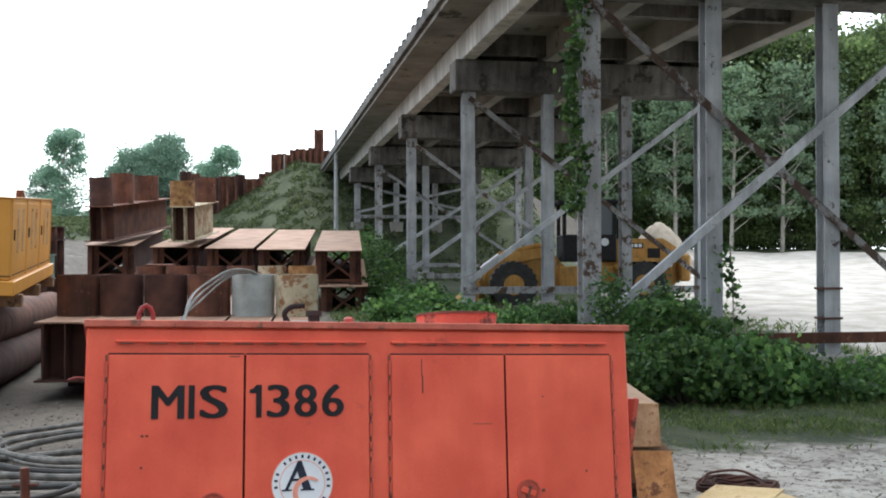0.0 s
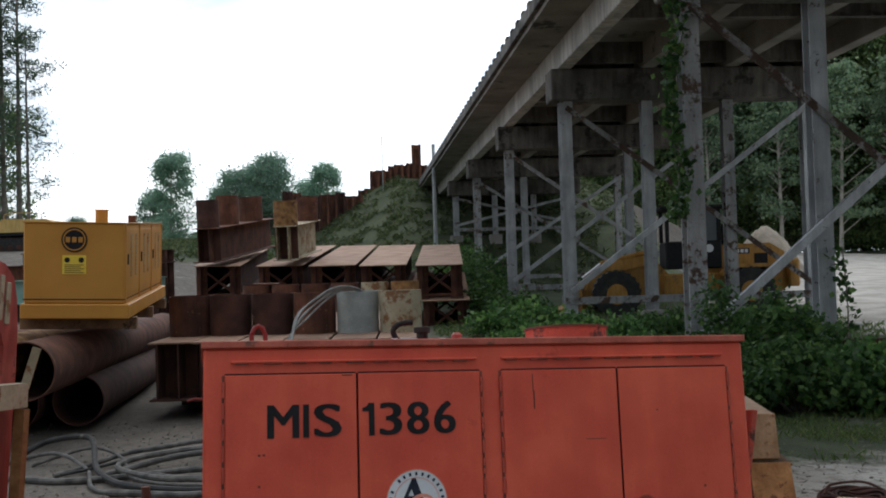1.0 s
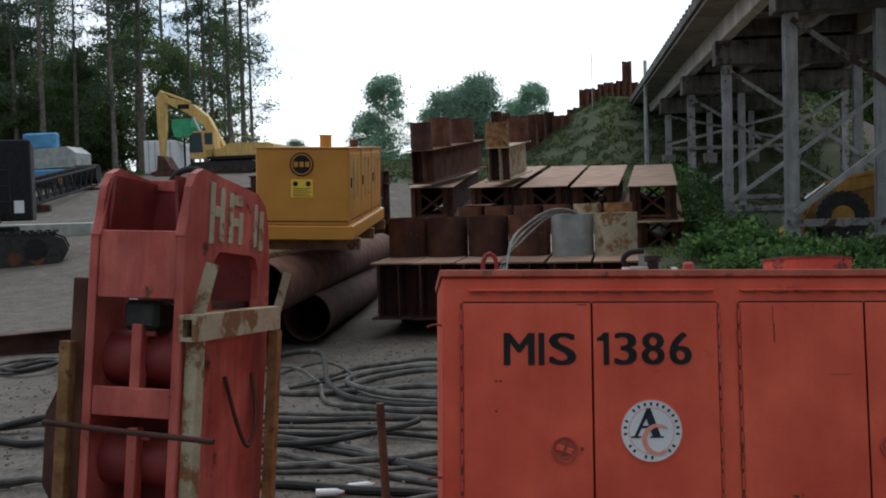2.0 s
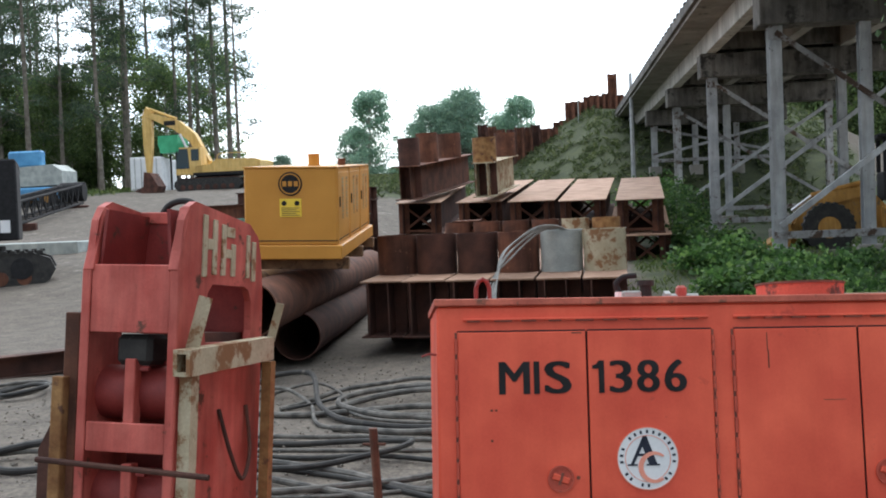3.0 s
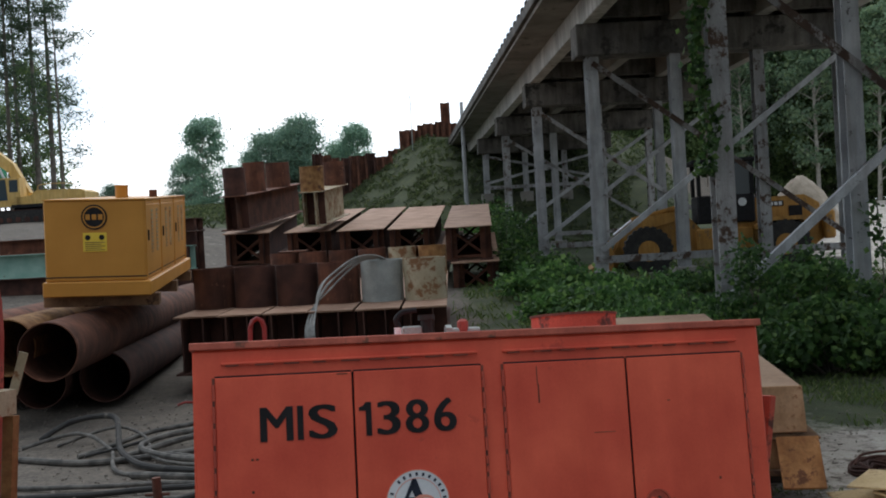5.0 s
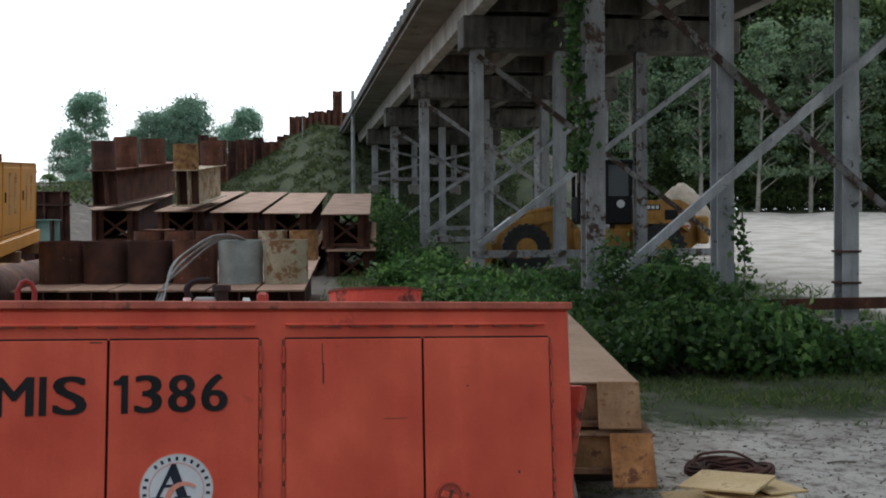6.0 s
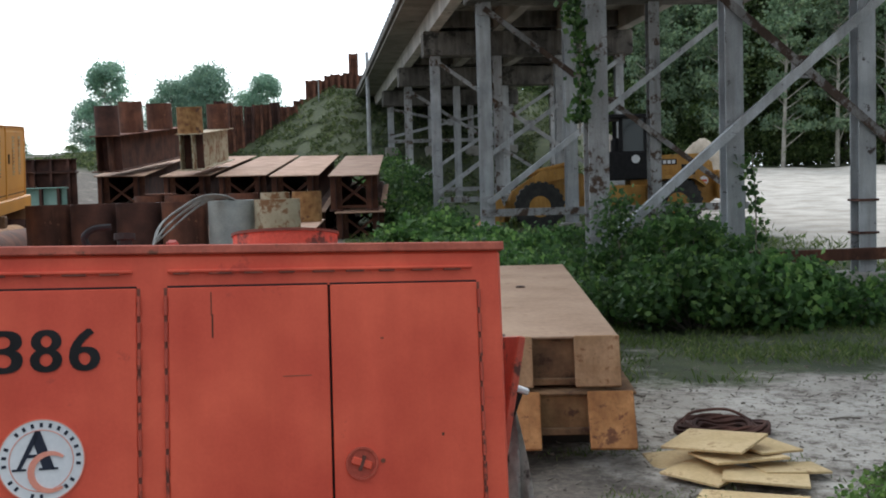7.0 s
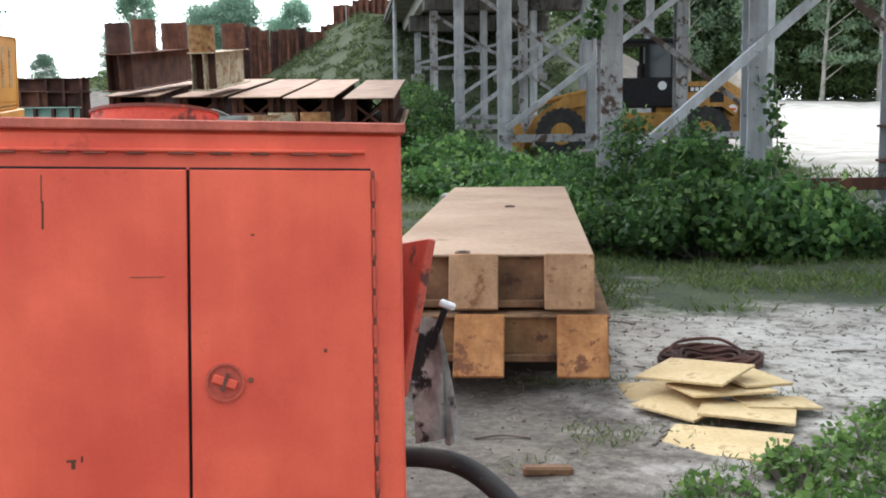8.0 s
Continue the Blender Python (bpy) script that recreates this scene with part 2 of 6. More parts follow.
NAVY = mat("navy_paint", (0.01, 0.015, 0.03), (0.015, 0.02, 0.04), 6, 0.5, 0, 0.0)
SALMON = mat("salmon_paint", (0.75, 0.28, 0.20), (0.80, 0.34, 0.25), 6, 0.5, 0, 0.0)
PLY = mat("plywood", (0.50, 0.36, 0.18), (0.62, 0.47, 0.26), 3, 0.7, 0, 0.15, 35, (0.38, 0.25, 0.12), 0.58, 4, each=0.1)
CLOTH = mat("grimy_sack", (0.34, 0.33, 0.31), (0.60, 0.59, 0.56), 9, 0.9, 0, 0.4, 50, (0.06, 0.06, 0.058), 0.52, 7)
BARK = mat("bark", (0.13, 0.11, 0.09), (0.24, 0.21, 0.18), 2.5, 0.95, 0, 0.6, 14)
PALE_BARK = mat("pale_bark", (0.30, 0.28, 0.24), (0.46, 0.43, 0.38), 2.5, 0.9, 0, 0.5, 12)
LEAF = leaf_mat("leaves", (0.085, 0.135, 0.055), (0.155, 0.23, 0.08), (0.25, 0.32, 0.11))
# both leaf tones are paled towards blue to paint in distance haze
LEAF_PALE = leaf_mat("light_haze_leaves", (0.15, 0.235, 0.15), (0.23, 0.32, 0.19), (0.30, 0.38, 0.20))
LEAF_FAR = leaf_mat("far_haze_leaves", (0.16, 0.27, 0.21), (0.25, 0.38, 0.28), (0.33, 0.45, 0.29))
NEEDLE = leaf_mat("needles", (0.05, 0.085, 0.055), (0.09, 0.14, 0.08), (0.14, 0.19, 0.10))
BUSH = leaf_mat("bush_leaves", (0.030, 0.075, 0.022), (0.085, 0.18, 0.045), (0.20, 0.32, 0.085))
WEED = leaf_mat("weed_leaves", (0.06, 0.12, 0.03), (0.13, 0.23, 0.055), (0.25, 0.36, 0.11))
FILL_GRASS = leaf_mat("fill_grass", (0.035, 0.052, 0.02), (0.075, 0.105, 0.035), (0.15, 0.165, 0.07))
GRASS = leaf_mat("grass_blades", (0.055, 0.085, 0.022), (0.11, 0.165, 0.04), (0.22, 0.24, 0.09))

GLASS = bpy.data.materials.new("cab_glass")
GLASS.use_nodes = True
GLASS.node_tree.nodes["Principled BSDF"].inputs["Base Color"].default_value = (0.03, 0.045, 0.05, 1)
GLASS.node_tree.nodes["Principled BSDF"].inputs["Roughness"].default_value = 0.06


# ---- mesh helpers ----
I4 = Matrix.Identity(4)


def thing(name, m, label, category, group="", kind=""):
    ob = new(name)
    ob.matrix_world = m
    return tagged(ob, label, category, group, kind)


def finish(name, bm, material, smooth=False):
    me = bpy.data.meshes.new(name)
    bm.normal_update()
    bm.to_mesh(me)
    bm.free()
    me.materials.append(material)
    if smooth:
        me.shade_smooth()
        me.set_sharp_from_angle(angle=radians(40))
    return me


def part(name, bm, material, parent, label="", smooth=False):
    ob = new(name, finish(name, bm, material, smooth))
    ob.parent = parent
    return tagged(ob, label)


def solo(name, bm, material, m, label, category, group="", kind="", smooth=False):
    ob = new(name, finish(name, bm, material, smooth))
    ob.matrix_world = m
    return tagged(ob, label, category, group, kind)


def box(bm, x0, x1, y0, y1, z0, z1, m=I4, bevel=0.0):
    """A block with chamfered edges."""
    c = Matrix.Translation(((x0 + x1) / 2, (y0 + y1) / 2, (z0 + z1) / 2))
    s = Matrix.Diagonal((abs(x1 - x0), abs(y1 - y0), abs(z1 - z0), 1))
    got = bmesh.ops.create_cube(bm, size=1.0, matrix=m @ c @ s)
    if bevel:
        es = list({e for v in got["verts"] for e in v.link_edges})
        bmesh.ops.bevel(bm, geom=es, offset=bevel, segments=1, affect="EDGES")
    return bm


def B(*a, **k):
    return box(bmesh.new(), *a, **k)


def cyl(bm, p0, p1, r0, r1=None, seg=16, caps=True):
    p0, p1 = Vector(p0), Vector(p1)
    d = p1 - p0
    m = Matrix.Translation((p0 + p1) / 2) @ d.to_track_quat("Z", "Y").to_matrix().to_4x4()
    bmesh.ops.create_cone(bm, cap_ends=caps, segments=seg, radius1=r0, radius2=r0 if r1 is None else r1, depth=d.length, matrix=m)
    return bm


def C(*a, **k):
    return cyl(bmesh.new(), *a, **k)


def pipe(bm, p0, p1, r, wall, seg=28):
    """An open pipe with wall thickness."""
    p0, p1 = Vector(p0), Vector(p1)
    q = (p1 - p0).to_track_quat("Z", "Y")
    rings = []
    for c, rad in ((p0, r), (p1, r), (p1, r - wall), (p0, r - wall)):
        rings.append([bm.verts.new(c + q @ Vector((rad * math.cos(2 * math.pi * k / seg), rad * math.sin(2 * math.pi * k / seg), 0))) for k in range(seg)])
    for a, b in ((0, 1), (1, 2), (2, 3), (3, 0)):
        for k in range(seg):
            j = (k + 1) % seg
            bm.faces.new((rings[a][k], rings[a][j], rings[b][j], rings[b][k]))
    return bm


def prism(bm, outline, y0, y1, m=I4):
    """A flat outline of (x, z) corners pushed through from y0 to y1."""
    a = [bm.verts.new(m @ Vector((x, y0, z))) for x, z in outline]
    b = [bm.verts.new(m @ Vector((x, y1, z))) for x, z in outline]
    n = len(a)
    bm.faces.new(a)
    bm.faces.new(b[::-1])
    for k in range(n):
        bm.faces.new((a[(k + 1) % n], a[k], b[k], b[(k + 1) % n]))
    bmesh.ops.recalc_face_normals(bm, faces=bm.faces)
    return bm


def ibeam(bm, w, h, tf, tw, y0, y1, x=0.0, z=0.0):
    """A rolled beam lying along y, its foot at z."""
    box(bm, x - w / 2, x + w / 2, y0, y1, z, z + tf)
    box(bm, x - w / 2, x + w / 2, y0, y1, z + h - tf, z + h)
    box(bm, x - tw / 2, x + tw / 2, y0, y1, z + tf, z + h - tf)
    return bm


def tube(points, r, seg=8, closed=False):
    """A bent hose or rod through points."""
    bm = bmesh.new()
    pts = [Vector(p) for p in points]
    rings = []
    up = Vector((0.13, 0.31, 0.94)).normalized()
    for i, p in enumerate(pts):
        d = (pts[min(i + 1, len(pts) - 1)] - pts[max(i - 1, 0)]).normalized()
        a = d.cross(up)
        a = a.normalized() if a.length > 1e-4 else Vector((1, 0, 0))
        b = a.cross(d).normalized()
        rings.append([bm.verts.new(p + r * (math.cos(2 * math.pi * k / seg) * a + math.sin(2 * math.pi * k / seg) * b)) for k in range(seg)])
    for i in range(len(rings) - 1):
        for k in range(seg):
            j = (k + 1) % seg
            bm.faces.new((rings[i][k], rings[i][j], rings[i + 1][j], rings[i + 1][k]))
    bm.faces.new(rings[0][::-1])
    bm.faces.new(rings[-1])
    return bm


def spline(ctrl, n=8):
    """Points along a smooth curve through ctrl."""
    p = [Vector(c) for c in ctrl]
    out = []
    for i in range(len(p) - 1):
        a, b, c, d = p[max(i - 1, 0)], p[i], p[i + 1], p[min(i + 2, len(p) - 1)]
        for k in range(n):
            t = k / n
            out.append(0.5 * (2 * b + (c - a) * t + (2 * a - 5 * b + 4 * c - d) * t * t + (3 * b - a - 3 * c + d) * t ** 3))
    out.append(p[-1])
    return out


def letters(text, size, depth=0.004):
    """Raised letters in the built-in font, as a bmesh in the x-z plane, facing -y."""
    cu = bpy.data.curves.new("letters", "FONT")
    cu.body, cu.size, cu.extrude, cu.resolution_u = text, size, depth, 4
    ob = bpy.data.objects.new("letters", cu)
    me = bpy.data.meshes.new_from_object(ob)
    bm = bmesh.new()
    for k in range(5):
        bm.from_mesh(me)
        fresh = bm.verts[k * len(me.vertices):]
        bmesh.ops.translate(bm, verts=fresh, vec=((k - 2) * size * 0.012, 0, k * 0.0001))
    bm.transform(pose(0, 0, 0, 90, 0, 0))
    bpy.data.objects.remove(ob)
    bpy.data.curves.remove(cu)
    bpy.data.meshes.remove(me)
    return bm


# ---- ground ----
def sstep(a, b, v):
    t = min(1.0, max(0.0, (v - a) / (b - a)))
    return t * t * (3 - 2 * t)


HEAD = radians(12.45)
AX = Vector((-math.sin(HEAD), math.cos(HEAD), 0))
RX = Vector((math.cos(HEAD), math.sin(HEAD), 0))
BENT = Vector((2.42, 19.5, 0))
SPAN = 11.1
GY = (-60, -6, 0, 2.6, 5, 20, 30, 40, 60, 90, 140, 400)
GZ = (0.4, 0.35, 0.05, -0.3, -0.5, -0.47, 0.18, 0.4, 1.2, 2.85, 3.2, 3.2)


def ground_z(x, y):
    z = float(np.interp(y, GY, GZ))
    left = sstep(-9, -24, x) * sstep(22, 60, y) * 2.75
    rel = Vector((x, y, 0)) - BENT
    s, o = rel.dot(AX), rel.dot(RX)
    # the fill behind the bridge's far abutment, with side slopes
    side = max(0.0, -3.0 - o) if o < 0 else max(0.0, o - 10.0)
    fill = min(9.0, 0.8 + (s - 36) * 0.37) - side * 0.50
    fill = max(fill, -5)
    base = z + left
    if s > 30:
        z2 = max(base, fill * sstep(34, 46, s) + base * (1 - sstep(34, 46, s)))
    else:
        z2 = base
    d = math.hypot(x, y - 5)
    z2 += 0.06 * noise.noise((x * 0.35, y * 0.35, 0)) + 0.025 * noise.noise((x * 1.3, y * 1.3, 3))
    if s > 40:
        z2 += 0.25 * noise.noise((x * 0.25, y * 0.25, 7)) * min(1.0, (s - 40) / 10)
    return z2


def grass_at(x, y):
    """How grassy the ground is: the fill, the strip along the bridge, the field edges."""
    rel = Vector((x, y, 0)) - BENT
    s, o = rel.dot(AX), rel.dot(RX)
    g = sstep(34, 40, s) * sstep(-24, -14, o) * (1 - sstep(9, 16, o))
    strip = (sstep(-4.8, -3.4, o) * (1 - sstep(6.0, 8.5, o)) * sstep(-8.5, -6.0, s)) * (1 - sstep(30, 40, s)) * 0.55
    near = sstep(2.6, 3.6, x) * (1 - sstep(5.5, 7.3, y)) * 0.7
    far = sstep(88, 94, y + 0.2 * x)
    lft = sstep(-46, -52, x) + (1 - sstep(-30, -24, x)) * sstep(76, 84, y)
    return min(1.0, max(g, strip, near, far, lft))


xs = np.concatenate([np.linspace(-330, -60, 28), np.linspace(-56, -13, 60), np.linspace(-12.5, 14, 140), np.linspace(14.6, 60, 60), np.linspace(66, 330, 26)])
ys = np.concatenate([np.linspace(-60, -3, 20), np.linspace(-2.6, 14, 100), np.linspace(14.3, 48, 100), np.linspace(48.8, 110, 80), np.linspace(114, 400, 30)])
bm = bmesh.new()
rows = [[bm.verts.new((x, y, ground_z(x, y))) for x in xs] for y in ys]
for j in range(len(ys) - 1):
    for i in range(len(xs) - 1):
        bm.faces.new((rows[j][i], rows[j][i + 1], rows[j + 1][i + 1], rows[j + 1][i]))
GROUND = bpy.data.materials.new("sandy_ground")
GROUND.use_nodes = True
gn, gl = GROUND.node_tree.nodes, GROUND.node_tree.links


def g_noise(scale, detail=6.0, rough=0.6):
    k = gn.new("ShaderNodeTexNoise")
    k.inputs["Scale"].default_value, k.inputs["Detail"].default_value, k.inputs["Roughness"].default_value = scale, detail, rough
    gl.new(g_pos.outputs["Position"], k.inputs["Vector"])
    return k


def g_ramp(src, p0, p1, c0=(0, 0, 0), c1=(1, 1, 1)):
    r = gn.new("ShaderNodeValToRGB")
    r.color_ramp.elements[0].position, r.color_ramp.elements[1].position = p0, p1
    r.color_ramp.elements[0].color, r.color_ramp.elements[1].color = (*c0, 1), (*c1, 1)
    gl.new(src, r.inputs["Fac"])
    return r.outputs["Color"]


def g_mix(fac, a, b):
    mx = gn.new("ShaderNodeMixRGB")
    gl.new(fac, mx.inputs["Fac"])
    gl.new(a, mx.inputs["Color1"])
    gl.new(b, mx.inputs["Color2"])
    return mx.outputs["Color"]


g_pos = gn.new("ShaderNodeNewGeometry")
g_att = gn.new("ShaderNodeAttribute")
g_att.attribute_name = "cover"
g_sep = gn.new("ShaderNodeSeparateColor")
gl.new(g_att.outputs["Color"], g_sep.inputs["Color"])
sand = g_ramp(g_noise(0.8).outputs["Fac"], 0.38, 0.62, (0.35, 0.315, 0.27), (0.52, 0.485, 0.43))
dirt = g_ramp(g_noise(2.2).outputs["Fac"], 0.35, 0.65, (0.05, 0.041, 0.033), (0.13, 0.108, 0.086))
weed = g_ramp(g_noise(1.7).outputs["Fac"], 0.35, 0.7, (0.028, 0.039, 0.015), (0.062, 0.075, 0.027))
blotch = g_noise(0.9, 8.0, 0.7)
add = gn.new("ShaderNodeMath")
add.operation = "ADD"
gl.new(g_sep.outputs["Red"], add.inputs[0])
gl.new(blotch.outputs["Fac"], add.inputs[1])
add2 = gn.new("ShaderNodeMath")
add2.operation = "ADD"
gl.new(g_sep.outputs["Green"], add2.inputs[0])
gl.new(g_noise(1.6, 8.0, 0.7).outputs["Fac"], add2.inputs[1])
clod = g_ramp(g_noise(16.0, 5.0, 0.75).outputs["Fac"], 0.42, 0.62, (0.05, 0.041, 0.033), (0.20, 0.17, 0.135))
keep = gn.new("ShaderNodeMixRGB")
keep.inputs["Fac"].default_value = 0.45
gl.new(dirt, keep.inputs["Color1"])
gl.new(clod, keep.inputs["Color2"])
dirt = keep.outputs["Color"]
litter = g_ramp(g_noise(7.0, 12.0, 0.82).outputs["Fac"], 0.485, 0.60)
brown = gn.new("ShaderNodeRGB")
brown.outputs[0].default_value = (0.105, 0.085, 0.068, 1)
thin = gn.new("ShaderNodeMixRGB")
thin.blend_type = "MULTIPLY"
thin.inputs["Fac"].default_value = 1.0
gl.new(litter, thin.inputs["Color1"])
gl.new(g_sep.outputs["Blue"], thin.inputs["Color2"])
sand = g_mix(thin.outputs["Color"], sand, brown.outputs[0])
soil = g_mix(g_ramp(add2.outputs["Value"], 0.74, 1.26), dirt, sand)
gcol = g_mix(g_ramp(add.outputs["Value"], 0.77, 1.0), soil, weed)
gb = gn["Principled BSDF"]
gl.new(gcol, gb.inputs["Base Color"])
gb.inputs["Roughness"].default_value = 0.95
g_bump = gn.new("ShaderNodeBump")
g_bump.inputs["Strength"].default_value = 0.5
g_bump.inputs["Distance"].default_value = 0.05
gl.new(g_noise(7.0, 8.0, 0.65).outputs["Fac"], g_bump.inputs["Height"])
gl.new(g_bump.outputs["Normal"], gb.inputs["Normal"])
ground_me = finish("ground", bm, GROUND)
ground_me.shade_smooth()
cover = ground_me.color_attributes.new("cover", "FLOAT_COLOR", "POINT")
flat = []
for y in ys:
    for x in xs:
        sandy = sstep(0.9, 2.6, x + 0.05 * (y - 9)) * (0.37 + 0.30 * sstep(8.8, 10.4, y) * (1 - sstep(13.0, 14.6, y)))
        if y > 21:
            sandy = max(sandy, sstep(4, 9, x - 0.1 * (y - 20)))
        sandy *= 1 - sstep(0.7, 1.8, ground_z(x, y)) if x < 12 and y > 30 else 1
        sandy = max(sandy, 0.16 * sstep(-6, -10, x) * sstep(20, 27, y))
        flat += [grass_at(x, y), sandy, 1 - 0.8 * sstep(18, 26, y), 1.0]
cover.data.foreach_set("color", flat)
ground = new("ground", ground_me)
tagged(ground, "pale sandy ground with dirt and weedy patches", "ground", kind="structure")


# ---- bridge ----
BR = Matrix(((RX.x, AX.x, 0, BENT.x), (RX.y, AX.y, 0, BENT.y), (0, 0, 1, 0), (0, 0, 0, 1)))
CAP0, CAP1 = 6.54, 7.42
SLAB0, SLAB1 = 8.12, 8.36
bridge = thing("bridge", BR, "weathered concrete road bridge on silver-painted steel pile bents", "bridge")
END = 6.3 * SPAN


def hpile(bm, x, y, z0, z1, w=0.36):
    """One rolled H section standing upright."""
    h, t = w / 2, 0.012
    ring = [(-h, -h), (h, -h), (h, -h + 2 * t), (t, -h + 2 * t), (t, h - 2 * t), (h, h - 2 * t), (h, h), (-h, h), (-h, h - 2 * t), (-t, h - 2 * t), (-t, -h + 2 * t), (-h, -h + 2 * t)]
    lo = [bm.verts.new((x + u, y + v, z0)) for u, v in ring]
    hi = [bm.verts.new((x + u, y + v, z1)) for u, v in ring]
    for k in range(12):
        j = (k + 1) % 12
        bm.faces.new((lo[k], lo[j], hi[j], hi[k]))
    bm.faces.new(lo[::-1])
    bm.faces.new(hi)
    return bm


def bar(bm, p0, p1, w, t):
    """A flat-laid angle from p0 to p1."""
    p0, p1 = Vector(p0), Vector(p1)
    d = p1 - p0
    q = d.to_track_quat("X", "Z").to_matrix().to_4x4()
    m = Matrix.Translation(p0) @ q
    box(bm, 0, d.length, -t / 2, t / 2, -w / 2, w / 2, m)
    box(bm, 0, d.length, t / 2, w * 0.7, w / 2 - t, w / 2, m)
    return bm


for k in range(-1, 7):
    y = k * SPAN
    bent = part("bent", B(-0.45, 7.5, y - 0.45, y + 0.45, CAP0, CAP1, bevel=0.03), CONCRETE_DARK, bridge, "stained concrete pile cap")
    for j in range(4):
        x = 2.35 * j
        p = BR @ Vector((x, y, 0))
        gz = ground_z(p.x, p.y)
        if gz > CAP0 - 0.4:
            continue
        part("column", hpile(bmesh.new(), x, y, gz - 0.1, CAP0, w=0.31 if j else 0.34), PILE if (j + k) % 3 else PILE_RUST, bent, "silver steel pile with peeling paint")
        part("footing", B(x - 0.36, x + 0.36, y - 0.36, y + 0.36, gz - 0.3, gz + 0.38, bevel=0.03), CONCRETE, bent)
    p = BR @ Vector((3.5, y, 0))
    gz = ground_z(p.x, p.y)
    if gz < 4.5:
        top, low, sill = CAP0 - 0.18, gz + 0.98, gz + 0.72
        part("brace", bar(bmesh.new(), (0.0, y - 0.24, top), (7.05, y - 0.24, low), 0.15, 0.016), BRACE if k < 2 else PILE_RUST, bent, "brown rusted angle brace")
        part("brace", bar(bmesh.new(), (0.0, y - 0.30, low), (7.05, y - 0.30, top), 0.15, 0.016), PILE, bent)
        for zz, xx in ((top, 0.0), (low, 0.0), (top, 7.05), (low, 7.05), ((top + low) / 2, 3.5)):
            part("gusset", B(xx - 0.19, xx + 0.19, y - 0.232, y - 0.222, zz - 0.19, zz + 0.19, bevel=0.003), PILE_RUST, bent)
        if k == 0:
            for zz in (0.62, 1.18):
                part("strap", B(4.7 - 0.185, 4.7 + 0.185, y - 0.19, y + 0.19, zz - 0.02, zz + 0.02), RUST_DARK, bent)
        part("strut", bar(bmesh.new(), (-0.2, y - 0.27, sill), (7.3, y - 0.27, sill), 0.2, 0.016), RUST if k == 0 else PILE_RUST, bent)
for k in range(-2, 7):
    y0, y1 = k * SPAN, (k + 1) * SPAN
    for gx in (-0.05, 2.35, 4.75, 7.1):
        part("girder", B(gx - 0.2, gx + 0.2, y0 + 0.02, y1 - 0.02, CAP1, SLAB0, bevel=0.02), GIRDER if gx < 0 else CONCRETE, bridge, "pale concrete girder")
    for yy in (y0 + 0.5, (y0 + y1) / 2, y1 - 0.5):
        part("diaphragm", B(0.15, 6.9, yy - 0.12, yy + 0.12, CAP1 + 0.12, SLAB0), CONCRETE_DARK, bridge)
    for q in range(3):
        a, b = y0 + q * SPAN / 3, y0 + (q + 1) * SPAN / 3
        part("slab", B(-1.32, 8.4, a + 0.008, b - 0.008, SLAB0, SLAB1, bevel=0.012), CONCRETE, bridge)
    part("kerb", B(-1.45, -1.05, y0 + 0.01, y1 - 0.01, SLAB1 - 0.12, SLAB1 + 0.2, bevel=0.02), CONCRETE_DARK, bridge, "dark stained concrete kerb")
    part("kerb", B(8.1, 8.5, y0 + 0.01, y1 - 0.01, SLAB1 - 0.12, SLAB1 + 0.2, bevel=0.02), CONCRETE_DARK, bridge)
    part("rail", B(-1.36, -1.22, y0, y1, SLAB1 + 0.22, SLAB1 + 0.31, bevel=0.02), CONCRETE_DARK, bridge)
    part("rail", B(8.27, 8.41, y0, y1, SLAB1 + 0.22, SLAB1 + 0.31, bevel=0.02), CONCRETE_DARK, bridge)
    for q in range(11):
        yy = y0 + (q + 0.5) * SPAN / 11
        part("rail_post", B(-1.40, -1.2, yy - 0.17, yy + 0.17, SLAB1 + 0.2, SLAB1 + 0.40, bevel=0.02), CONCRETE_DARK, bridge)
        part("rail_post", B(8.25, 8.45, yy - 0.17, yy + 0.17, SLAB1 + 0.2, SLAB1 + 0.40, bevel=0.02), CONCRETE_DARK, bridge)


# ---- red power pack in front of the camera ----
PACK = Matrix.Translation((-1.31, 5.164, 1.391)) @ pose(0, 0, 0, 0, 0, 20.6) @ pose(0, 0, 0, -8.0, 0, 0) @ pose(0, 0, 0, 0, 1.7, 0)
pack = thing("power_pack", PACK, "faded orange-red steel power pack with four locker doors", "generator")
W, D, H = 2.81, 1.35, 1.72
part("body", B(0, W, 0.0, D, -H, -0.035, bevel=0.012), RED, pack)
bm = bmesh.new()
box(bm, -0.012, W + 0.012, -0.018, 0.02, -0.035, 0.0, bevel=0.004)
box(bm, -0.012, W + 0.012, D - 0.02, D + 0.018, -0.035, 0.0, bevel=0.004)
box(bm, -0.012, 0.02, 0.02, D - 0.02, -0.035, 0.0)
box(bm, W - 0.02, W + 0.012, 0.02, D - 0.02, -0.035, 0.0)
part("top_rim", bm, RIM_RED, pack, "rust-edged top rim")
